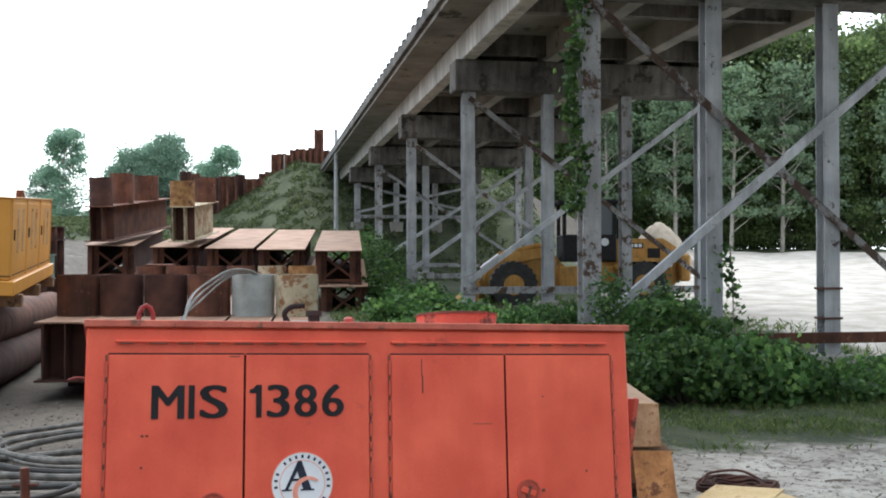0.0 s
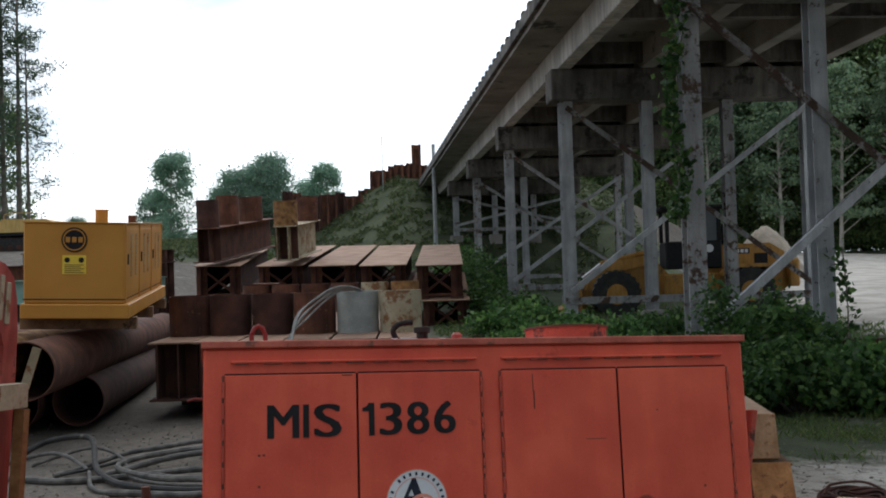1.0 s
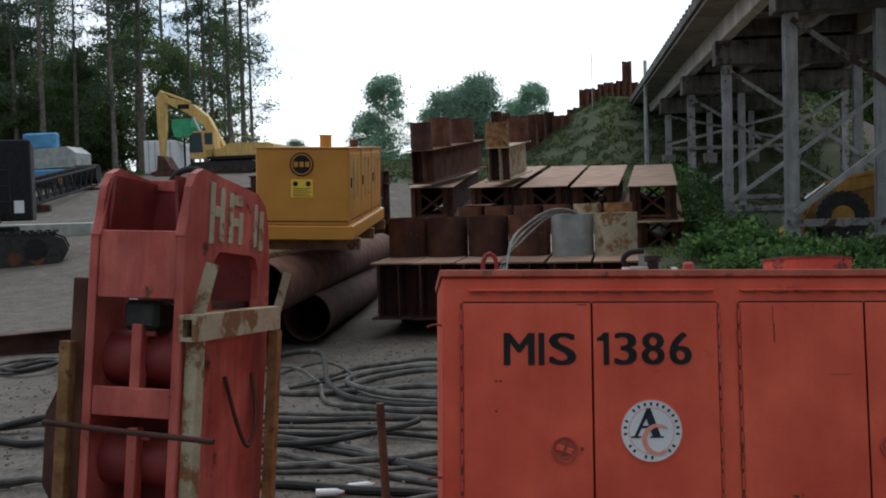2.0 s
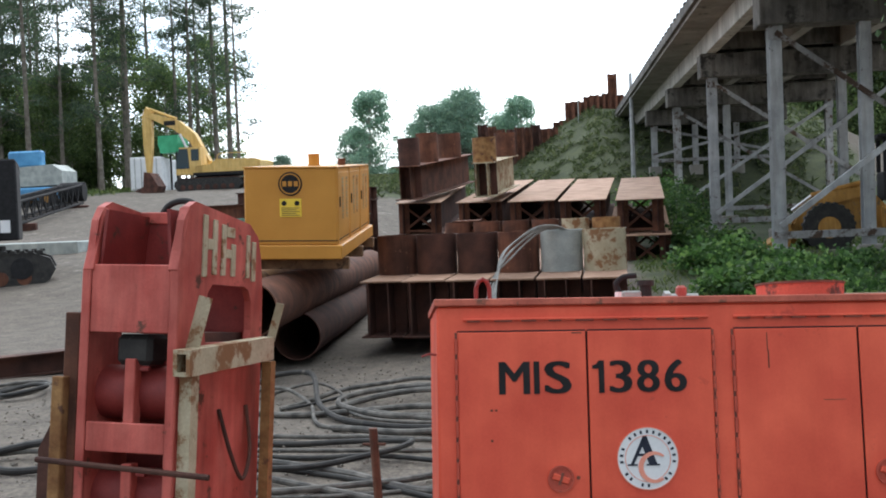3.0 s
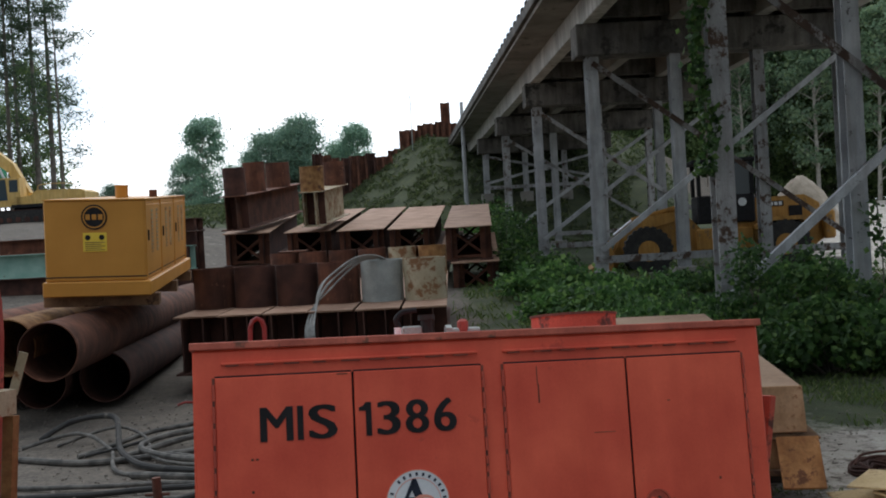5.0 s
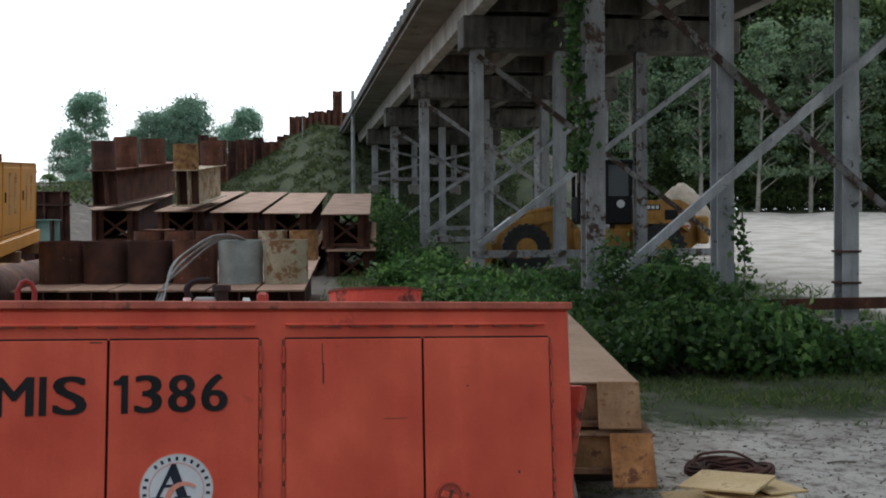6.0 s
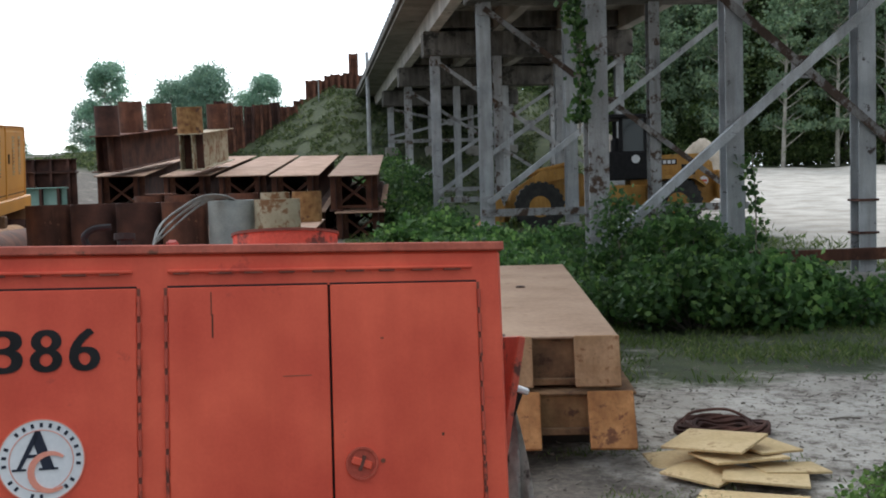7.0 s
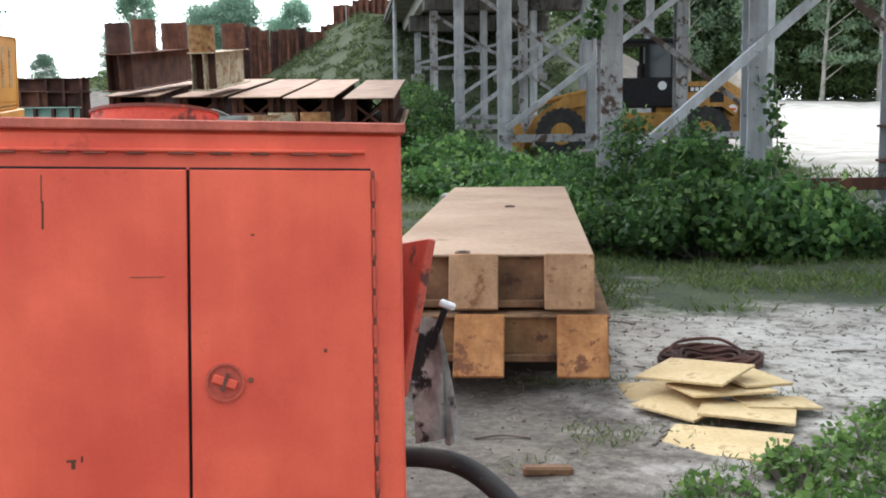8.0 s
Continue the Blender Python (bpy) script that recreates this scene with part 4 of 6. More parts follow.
# ---- vibratory pile hammer standing on end ----
HM = Matrix.Translation((-2.526, 4.174, 0.09)) @ pose(0, 0, 0, -6.3, 2.1, 4.3) @ Matrix.Scale(0.735, 4)
ham = thing("pile_hammer", HM, "faded pink-red vibratory pile hammer standing on end, chipped paint", "machine")
for s in (-1, 1):
    x0, x1 = (0.27, 0.32) if s > 0 else (-0.32, -0.27)
    def side(pts, s=s, x0=x0, x1=x1):
        bm = bmesh.new()
        a = [bm.verts.new((x0, y, z)) for y, z in pts]
        b = [bm.verts.new((x1, y, z)) for y, z in pts]
        bm.faces.new(a)
        bm.faces.new(b[::-1])
        for k in range(len(pts)):
            j = (k + 1) % len(pts)
            bm.faces.new((a[j], a[k], b[k], b[j]))
        bmesh.ops.recalc_face_normals(bm, faces=bm.faces)
        return bm
    cheek = part("cheek_plate", side([(0, 1.72), (0, 2.10), (0.05, 2.40), (0.11, 2.49), (0.20, 2.53), (1.02, 2.46), (1.16, 2.38), (1.22, 2.24), (1.26, 2.02), (1.27, 1.72), (1.08, 1.72), (1.07, 1.92), (1.02, 2.00), (0.95, 2.02), (0.47, 2.02), (0.40, 1.96), (0.37, 1.72)]), PINK, ham)
    part("lower_cheek", side([(0, -0.8), (0, 1.72), (0.37, 1.72), (0.39, 1.64), (1.06, 1.64), (1.08, 1.72), (1.27, 1.72), (1.27, -0.8)]), PINK, ham)
    if s > 0:
        for y0, y1, z0, z1 in ((0.30, 0.36, 2.06, 2.46), (0.36, 0.44, 2.24, 2.31), (0.44, 0.50, 2.08, 2.44), (0.57, 0.63, 2.08, 2.42), (0.63, 0.76, 2.34, 2.41), (0.63, 0.72, 2.20, 2.26), (0.72, 0.78, 2.08, 2.30), (0.96, 1.01, 2.08, 2.38), (1.05, 1.11, 2.06, 2.34)):
            part("worn_letter", B(0.318, 0.332, y0, y1, z0, z1, bevel=0.004), CREAM_STEEL, cheek)
    for i in range(4):
        for zz in (0.25, 1.5):
            part("bolt", C((s * 0.32, 0.2 + 0.28 * i, zz), (s * 0.345, 0.2 + 0.28 * i, zz), 0.02, seg=6), DARK_RED, ham)
part("front_panel", B(-0.27, 0.27, 0.0, 0.05, 1.70, 2.12, bevel=0.006), PINK, ham)
# hopper faces in darker red, painting the shade of the recess
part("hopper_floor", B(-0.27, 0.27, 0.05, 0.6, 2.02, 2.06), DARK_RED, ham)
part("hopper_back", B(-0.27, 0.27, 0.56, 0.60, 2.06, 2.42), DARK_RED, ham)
part("hopper_top", B(-0.27, 0.27, 0.55, 0.63, 2.42, 2.50, bevel=0.006), PINK, ham)
for s in (-1, 1):
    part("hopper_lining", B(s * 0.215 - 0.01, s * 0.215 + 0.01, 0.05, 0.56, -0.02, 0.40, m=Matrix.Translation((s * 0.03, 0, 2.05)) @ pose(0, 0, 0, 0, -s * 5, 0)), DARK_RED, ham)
    part("front_rib", B(s * 0.29 - 0.035, s * 0.29 + 0.035, -0.02, 0.03, 0, 0.42, m=Matrix.Translation((0, 0, 2.08)) @ pose(0, 0, 0, -17, 0, 0), bevel=0.006), PINK, ham)
part("cross_panel", B(-0.27, 0.27, 0.0, 0.05, 0.97, 1.15, bevel=0.006), PINK, ham)
part("foot_panel", B(-0.27, 0.27, 0.0, 0.05, -0.8, 0.3, bevel=0.006), PINK, ham)
for s in (-1, 1):
    part("front_stile", B(s * 0.30 - 0.03, s * 0.30 + 0.03, -0.012, 0.02, -0.8, 2.1, bevel=0.006), PINK, ham)
# inner walls take the same dark red for shade
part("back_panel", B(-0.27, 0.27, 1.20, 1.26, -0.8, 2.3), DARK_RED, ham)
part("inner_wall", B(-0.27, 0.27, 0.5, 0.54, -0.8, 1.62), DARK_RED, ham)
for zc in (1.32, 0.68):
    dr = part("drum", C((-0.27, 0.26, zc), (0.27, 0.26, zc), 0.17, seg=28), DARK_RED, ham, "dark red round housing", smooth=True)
    part("clamp_rib", B(-0.035, 0.035, 0.03, 0.12, zc - 0.28, zc + 0.22, bevel=0.006), PINK, dr)
    part("bolt", C((0.06, 0.06, zc + 0.16), (0.12, 0.06, zc + 0.16), 0.018, seg=6), DARK_RED, dr)
# dark infill block inside the hammer
part("gear_case", B(-0.22, 0.22, 0.56, 1.15, 1.0, 1.7), RUST_DARK, ham)
part("rubber_block", B(-0.12, 0.12, 0.06, 0.3, 1.50, 1.69, bevel=0.03), RUBBER, ham, "black rubber block")
part("rod", tube([(-0.52, -0.12, 0.92), (0.62, -0.10, 0.87)], 0.018), RUST_DARK, ham)
part("hose_loop", tube(spline([(-0.16, 0.6, 2.38), (-0.11, 0.6, 2.53), (0.0, 0.6, 2.58), (0.11, 0.6, 2.55), (0.17, 0.6, 2.40)], 6), 0.022), RUBBER, ham, smooth=True)
for y in (0.6,):
    part("side_hose", tube(spline([(0.33, y, 1.2), (0.38, y + 0.1, 0.9), (0.40, y + 0.25, 0.72), (0.38, y + 0.4, 0.9), (0.33, y + 0.42, 1.2)], 6), 0.014), RUST_DARK, ham, smooth=True)
stand = thing("hammer_stand", HM, "cream rusty steel tube stand around the hammer", "stand")
bm = bmesh.new()
for a, b, c, d in ((0.35, 0.375, 1.45, 1.61), (0.435, 0.46, 1.45, 1.61), (0.375, 0.435, 1.585, 1.61), (0.375, 0.435, 1.45, 1.475)):
    box(bm, a, b, 0.0, 1.26, c, d, pose(0, 0, 0, 3, 0, 0))
part("rail", bm, CREAM_STEEL, stand)
part("post", B(0.34, 0.42, 0.03, 0.06, -0.8, 1.46), CREAM_STEEL, stand)
part("post", B(0.395, 0.42, 0.06, 0.13, -0.8, 1.46), CREAM_STEEL, stand)
part("post", B(0.38, 0.45, 1.16, 1.24, -0.8, 1.50), RUST_ORANGE, stand)
part("strip", B(-0.045, 0.045, 0, 0.01, 0, 0.36, m=Matrix.Translation((0.36, 0.12, 1.58)) @ pose(0, 0, 0, 0, 14, 0)), CREAM_STEEL, stand)
part("strip", B(-0.03, 0.03, 0, 0.01, 0, 0.28, m=Matrix.Translation((0.42, 1.2, 1.64)) @ pose(0, 0, 0, 0, 14, 0)), CREAM_STEEL, stand)
part("post", B(-0.47, -0.36, 0.04, 0.16, -0.8, 1.82, bevel=0.008), RUST, stand)
part("post", B(-0.50, -0.42, -0.03, 0.05, -0.8, 1.42, bevel=0.006), RUST_ORANGE, stand)
jaw = [(-0.66, 0.5), (-0.66, 0.95), (-0.56, 1.15), (-0.48, 1.15), (-0.48, 0.32), (-0.55, 0.32)]
part("jaw", prism(bmesh.new(), jaw, 0.1, 0.35), RUST_DARK, stand)

# ---- hoses, rod and litter between hammer and power pack ----
random.seed(21)


def on_ground(pts, r, lift=0.0):
    return [Vector((x, y, ground_z(x, y) + r + lift + dz)) for x, y, dz in pts]


HOSES = [
    [(-6.6, 12.6, 0), (-6.3, 12.9, 0.18), (-5.7, 12.8, 0.22), (-5.0, 11.6, 0.05), (-4.2, 10.9, 0), (-3.2, 10.9, 0), (-2.2, 11.0, 0)],
    [(-6.6, 12.2, 0), (-6.0, 12.4, 0.12), (-5.3, 11.9, 0.05), (-4.6, 10.8, 0), (-3.4, 10.6, 0), (-2.0, 10.6, 0)],
    [(-5.6, 11.7, 0), (-5.0, 12.5, 0.1), (-4.2, 13.0, 0.15), (-3.3, 12.7, 0.1), (-2.6, 11.8, 0), (-3.4, 11.2, 0.04), (-4.4, 11.5, 0.05)],
    [(-5.4, 11.5, 0.05), (-4.7, 12.3, 0.12), (-3.9, 12.6, 0.14), (-3.0, 12.3, 0.1), (-2.4, 11.4, 0.05), (-2.0, 10.8, 0)],
    [(-6.5, 11.6, 0), (-5.2, 11.3, 0), (-4.0, 11.8, 0.03), (-2.8, 11.5, 0.05), (-1.6, 11.2, 0)],
    [(-5.6, 10.2, 0), (-4.6, 10.1, 0.02), (-3.6, 10.3, 0), (-2.6, 10.1, 0.02), (-1.4, 10.2, 0)],
    [(-5.4, 9.8, 0), (-4.5, 9.75, 0), (-3.6, 9.95, 0.03), (-3.2, 9.8, 0.06), (-3.3, 9.2, 0.08), (-3.9, 8.7, 0.05), (-4.8, 8.5, 0)],
    [(-5.2, 9.5, 0), (-4.4, 9.5, 0), (-3.2, 9.7, 0), (-2.0, 9.9, 0.03), (-1.2, 9.8, 0)],
    [(-5.0, 8.9, 0), (-4.2, 8.95, 0), (-3.4, 8.75, 0), (-2.6, 8.4, 0), (-2.0, 8.5, 0)],
    [(-4.9, 8.8, 0), (-4.0, 8.8, 0), (-3.2, 8.6, 0), (-2.4, 8.25, 0), (-1.8, 8.1, 0)],
    [(-4.8, 8.0, 0), (-3.9, 8.05, 0), (-3.0, 8.5, 0.03), (-2.3, 8.9, 0.04), (-1.6, 8.6, 0.02)],
    [(-4.6, 7.9, 0), (-3.7, 7.95, 0), (-2.9, 8.35, 0), (-2.3, 8.75, 0)],
    [(-4.3, 7.55, 0), (-3.4, 7.6, 0), (-2.5, 7.65, 0), (-1.7, 7.7, 0)],
    [(-2.9, 7.0, 0), (-2.5, 7.3, 0.02), (-2.0, 7.75, 0.05), (-1.5, 8.2, 0.05)],
    [(-2.8, 6.9, 0), (-2.4, 7.2, 0), (-1.9, 7.6, 0.02), (-1.4, 8.0, 0)],
    [(-4.0, 7.1, 0), (-3.2, 7.2, 0), (-2.4, 7.0, 0), (-1.6, 7.1, 0)],
    [(-4.4, 10.6, 0), (-3.6, 10.4, 0.03), (-2.8, 10.7, 0), (-1.8, 10.4, 0)],
    [(-10.5, 12.2, 0), (-10.2, 12.7, 0.05), (-9.7, 12.6, 0.08), (-9.6, 12.1, 0.05), (-10.1, 11.9, 0.02), (-10.5, 12.3, 0.06), (-10.0, 12.8, 0.09), (-9.4, 12.5, 0.05), (-8.8, 12.2, 0)],
    [(-10.3, 12.0, 0), (-9.9, 12.5, 0.08), (-9.5, 12.3, 0.1), (-9.8, 11.9, 0.06), (-10.3, 12.1, 0.03), (-10.8, 12.0, 0)],
    [(-6.2, 12.3, 0), (-5.6, 12.6, 0.14), (-5.0, 12.2, 0.1), (-4.5, 11.4, 0.03), (-3.7, 11.1, 0.02), (-2.6, 11.4, 0.04), (-1.8, 11.2, 0)],
    [(-5.0, 11.6, 0), (-4.3, 12.2, 0.12), (-3.5, 12.2, 0.16), (-2.9, 11.7, 0.1), (-3.3, 11.3, 0.06), (-4.2, 11.3, 0.04), (-4.9, 11.9, 0.08), (-4.2, 12.6, 0.13), (-3.2, 12.5, 0.12)],
    [(-5.3, 9.3, 0), (-4.3, 9.2, 0), (-3.1, 9.35, 0.02), (-2.1, 9.2, 0), (-1.3, 9.3, 0)],
    [(-5.2, 8.3, 0), (-4.2, 8.4, 0.02), (-3.2, 8.2, 0), (-2.2, 8.0, 0), (-1.5, 8.3, 0)],
    [(-6.0, 7.0, 0), (-5.4, 7.5, 0.03), (-4.8, 7.6, 0), (-4.2, 7.2, 0)],
    [(-7.6, 9.2, 0), (-7.0, 9.5, 0.08), (-6.4, 9.2, 0.1), (-6.3, 8.7, 0.05), (-6.9, 8.5, 0), (-7.5, 8.8, 0.03), (-6.9, 9.2, 0.12), (-6.2, 9.0, 0.1)],
    [(-7.8, 8.8, 0), (-7.1, 9.1, 0.05), (-6.4, 8.9, 0.06), (-5.8, 8.5, 0)],
    [(-6.4, 6.9, 0), (-5.6, 7.2, 0.05), (-5.0, 7.1, 0), (-4.4, 6.8, 0)],
]
for i, h in enumerate(HOSES):
    r = (0.036, 0.024, 0.029, 0.019)[i % 4]
    solo("hydraulic_hose", tube(on_ground(spline(h, 8), r), r, 8), HOSE_GREY if i % 3 else RUBBER, I4, "dusty hydraulic hose lying on the dirt", "hose", "hoses on the ground", smooth=True)
rod = thing("ground_stake", Matrix.Translation((-2.62, 7.5, -0.5)) @ pose(0, 0, 0, 0, -2, 0), "rusty steel stake with a small collar", "stake")
part("shaft", C((0, 0, -0.1), (0, 0, 0.74), 0.032, seg=10), RUST, rod)
part("collar", C((-0.09, 0, 0.62), (0.09, 0, 0.62), 0.012, seg=8), RUST, rod)




for x, y, a in ((-2.95, 7.75, 40), (-2.35, 8.35, 110), (-3.1, 7.5, 20)):
    ob = thing("plastic_bottle", Matrix.Translation((x, y, ground_z(x, y) + 0.034)) @ pose(0, 0, 0, 0, 90, a), "crushed clear plastic bottle on the dirt", "bottle", "litter")
    part("bottle_body", C((0, 0, -0.09), (0, 0, 0.07), 0.033, 0.03, seg=12), WHITE, ob)
    part("bottle_neck", C((0, 0, 0.07), (0, 0, 0.11), 0.028, 0.012, seg=12), WHITE, ob)
    part("bottle_cap", C((0, 0, 0.11), (0, 0, 0.125), 0.015, seg=10), SALMON, ob)


# ---- two stacked steel float sections and what lies round them ----
def float_section(m, w, n, h, label, brackets, out):
    ob = thing("float_section", m, label, "barge section", "float sections")
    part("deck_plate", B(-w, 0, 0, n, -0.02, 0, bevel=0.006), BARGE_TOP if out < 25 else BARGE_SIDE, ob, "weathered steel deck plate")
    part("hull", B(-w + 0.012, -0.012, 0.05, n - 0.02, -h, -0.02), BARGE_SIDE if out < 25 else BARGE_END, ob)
    part("sill", B(-w, 0, -0.015, 0.03, -h, -h + 0.05, bevel=0.006), BARGE_SIDE, ob)
    for x in brackets:
        m2 = Matrix.Translation((x, 0.0, 0)) @ pose(0, 0, 0, -out, 0, 0)
        tall = h + (0.02 if out < 25 else 0.13)
        part("bracket", B(-0.165, 0.165, -0.03, 0.0, -tall, 0.0, m=m2, bevel=0.008), BRACKET_TAN if out < 25 else BRACKET, ob, "rust-stained sloping end bracket")
    for x, y in ((-w * 0.62, 0.06), (-w * 0.45, n * 0.55)):
        eye = part("deck_socket", B(x - 0.05, x + 0.05, y - 0.05, y + 0.05, -0.002, 0.012, bevel=0.004), RUST_DARK, ob)
        part("pocket", C((x, y, 0.01), (x, y, 0.016), 0.03, seg=12), BLACK, eye)
    part("side_hole", B(-w + 0.14, -w + 0.18, -0.002, 0.03, -0.17, -0.13), BLACK, ob)
    return ob


FL = Matrix.Translation((2.04, 9.52, 0.435)) @ pose(0, 0, 0, 0.5, 0, 2.4)
float_section(FL, 1.42, 6.6, 0.36, "tan rusty steel float section on top of another", (-0.165, -0.80), 20)
float_section(Matrix.Translation((2.15, 9.38, 0.045)) @ pose(0, 0, 0, 0.3, 0, 2.2), 1.56, 7.0, 0.31, "brown rusty steel float section carrying another", (-0.19, -0.86), 34)
# bearers coloured near black for the shade under the floats
for yy in (9.75, 12.2, 15.2):
    solo("timber_bearer", B(-1.42, -0.1, 0.25, 0.5, -0.28, 0.02, bevel=0.012), TIMBER_SHADE, Matrix.Translation((2.1, yy, -0.285)) @ pose(0, 0, 0, 0, 0, 1.8), "timber bearer, near black as the shade under the float section", "timber", "bearers")
solo("concrete_block", B(-0.3, 0.3, -0.25, 0.25, 0, 0.42, bevel=0.02), CONCRETE, Matrix.Translation((0.1, 19.0, ground_z(0.1, 19.0) + 0.3)), "grey concrete block beside the float sections", "block")
solo("concrete_block", B(-0.5, 0.5, -0.35, 0.35, 0, 0.36, bevel=0.02), CONCRETE, Matrix.Translation((0.1, 19.0, ground_z(0.1, 19.0) - 0.05)), "grey concrete block beside the float sections", "block")

random.seed(5)
SHEETS = ((2.90, 8.50, -0.47, -22, 3, 0.74, 0.50), (3.12, 8.95, -0.42, -12, -3, 0.60, 0.46), (2.74, 9.15, -0.44, 50, 2, 0.52, 0.50), (2.62, 9.55, -0.46, 8, 4, 0.55, 0.40), (3.0, 9.3, -0.37, 22, -2, 0.62, 0.42), (2.84, 9.40, -0.29, -34, 5, 0.66, 0.50), (3.2, 9.5, -0.34, -58, -4, 0.5, 0.42), (3.35, 9.2, -0.43, 10, -3, 0.5, 0.36))
for x, y, z, a, tilt, w, d in SHEETS:
    solo("plywood_sheet", B(-w * 0.46, w * 0.46, -d * 0.46, d * 0.46, 0, 0.018, bevel=0.003), PLY, Matrix.Translation((2.83 + (x - 3.0) * 0.92, 8.92 + (y - 9.05) * 1.05, z - 0.015)) @ pose(0, 0, 0, tilt, -tilt * 0.7, a), "offcut of pale plywood on a loose heap", "plywood", "plywood offcuts")
coil = thing("wire_coil", Matrix.Translation((2.9, 10.3, -0.5)), "dark rusty coil of wire rope on the sand", "wire rope")
for i in range(20):
    r, z = 0.32 - 0.026 * (i % 7), 0.02 + 0.03 * (i // 7) + 0.01 * (i % 2)
    pts = [(r * math.cos(a) * 1.15, r * math.sin(a), z + 0.02 * math.sin(3 * a + i)) for a in np.linspace(0, 2 * math.pi, 30)]
    part("strand", tube(pts, 0.016, 6), RUST_DARK, coil, smooth=True)
part("loose_end", tube(spline([(0.25, 0.1, 0.1), (0.08, 0.26, 0.16), (-0.2, 0.28, 0.13), (-0.3, 0.1, 0.08)], 8), 0.012), RUST_DARK, coil, smooth=True)
for dx, dy, up, reach in ((0.0, 0.0, 0.33, 1.0), (-0.10, -0.28, 0.12, 0.8)):
    arc = [(0.95 + dx, 6.85 + dy, up * 0.9), (1.2 + dx, 6.85 + dy, up), (1.2 + 0.25 * reach + dx, 6.8 + dy, up * 0.95), (1.2 + 0.46 * reach + dx, 6.66 + dy, up * 0.62), (1.2 + 0.60 * reach + dx, 6.45 + dy, up * 0.2), (1.2 + 0.68 * reach + dx, 6.1 + dy, 0), (1.2 + 0.6 * reach + dx, 5.6 + dy, 0)]
    solo("black_hose", tube(on_ground(spline(arc, 9), 0.045), 0.045, 14), RUBBER, I4, "thick black rubber hose from the power pack", "hose", "pack hoses", smooth=True)
solo("timber_scrap", B(-0.13, 0.13, -0.035, 0.035, 0, 0.05, bevel=0.012), BARGE_SIDE, Matrix.Translation((1.78, 7.74, ground_z(1.78, 7.74) - 0.008)) @ pose(0, 0, 0, 0, 3, 14), "broken scrap of brown timber on the sand", "timber")
for x, y, a, n in ((1.35, 8.3, 5, 0.32), (2.35, 8.25, 70, 0.25), (3.9, 10.9, 20, 0.3), (2.1, 11.9, -15, 0.35)):
    solo("stick", tube(on_ground(spline([(x, y, 0), (x + 0.5 * n * math.cos(radians(a)), y + 0.5 * n * math.sin(radians(a)) + 0.02, 0.01), (x + n * math.cos(radians(a)), y + n * math.sin(radians(a)), 0)], 4), 0.009), 0.009, 6), BARK, I4, "thin dead stick on the sand", "stick", "sticks")
bm = bmesh.new()
rows = []
for j in range(15):
    v = j / 14
    rows.append([bm.verts.new((0.15 * math.sin(u * 5.3) * 0.25 + (u - 0.5) * (0.13 + 0.05 * v), 0.04 * math.sin(u * 9 + v * 3) - 0.05 * v, -0.45 * v + 0.02 * math.sin(u * 7))) for u in np.linspace(0, 1, 13)])
for j in range(14):
    for i in range(12):
        bm.faces.new((rows[j][i], rows[j][i + 1], rows[j + 1][i + 1], rows[j + 1][i]))
bmesh.ops.solidify(bm, geom=list(bm.faces), thickness=0.012)
solo("hanging_sack", bm, CLOTH, Matrix.Translation((1.31, 6.9, 0.46)) @ pose(0, 0, 0, 0, -3, 20) @ Matrix.Diagonal((1.25, 1.25, 1.12, 1)), "grimy grey cloth sack hanging at the end wall", "sack", smooth=True)
arm = thing("lever", Matrix.Translation((1.32, 6.88, 0.38)) @ pose(0, 0, 0, 0, 20, 0), "black lever with a taped white tip", "lever")
part("shaft", B(-0.014, 0.014, -0.014, 0.014, -0.03, 0.16, bevel=0.004), BLACK, arm)
part("tip", B(-0.03, 0.04, -0.02, 0.02, 0.16, 0.19, bevel=0.008), WHITE, arm)

# clods and stones strewn over the dirt
rnd = random.Random(77)
vs, fs = [], []
for k in range(4400):
    x, y = (rnd.uniform(-9.5, 0.5), rnd.uniform(6.2, 16.5)) if k < 2800 else (rnd.uniform(1.0, 8.0), rnd.uniform(6.8, 14.0))
    s = (rnd.uniform(0.008, 0.03) if k < 2800 else rnd.uniform(0.006, 0.016)) * (1.6 if rnd.random() < 0.06 else 1)
    z = ground_z(x, y)
    o = len(vs)
    a = rnd.uniform(0, 1.5)
    for i in range(4):
        vs.append((x + s * math.cos(a + 1.57 * i) * rnd.uniform(0.6, 1.2), y + s * math.sin(a + 1.57 * i) * rnd.uniform(0.6, 1.2), z - 0.004))
    for i in range(4):
        vs.append((x + 0.6 * s * math.cos(a + 1.57 * i), y + 0.6 * s * math.sin(a + 1.57 * i), z + s * rnd.uniform(0.35, 0.8)))
    fs += [(o, o + 1, o + 5, o + 4), (o + 1, o + 2, o + 6, o + 5), (o + 2, o + 3, o + 7, o + 6), (o + 3, o, o + 4, o + 7), (o + 4, o + 5, o + 6, o + 7)]
me = bpy.data.meshes.new("clods")
me.from_pydata(vs, [], fs)
me.materials.append(mat("clod_dirt", (0.09, 0.078, 0.065), (0.24, 0.21, 0.18), 3, 0.95, 0, 0.4))
tagged(new("clods", me), "clods of dirt and small stones", "dirt clods", kind="stuff")


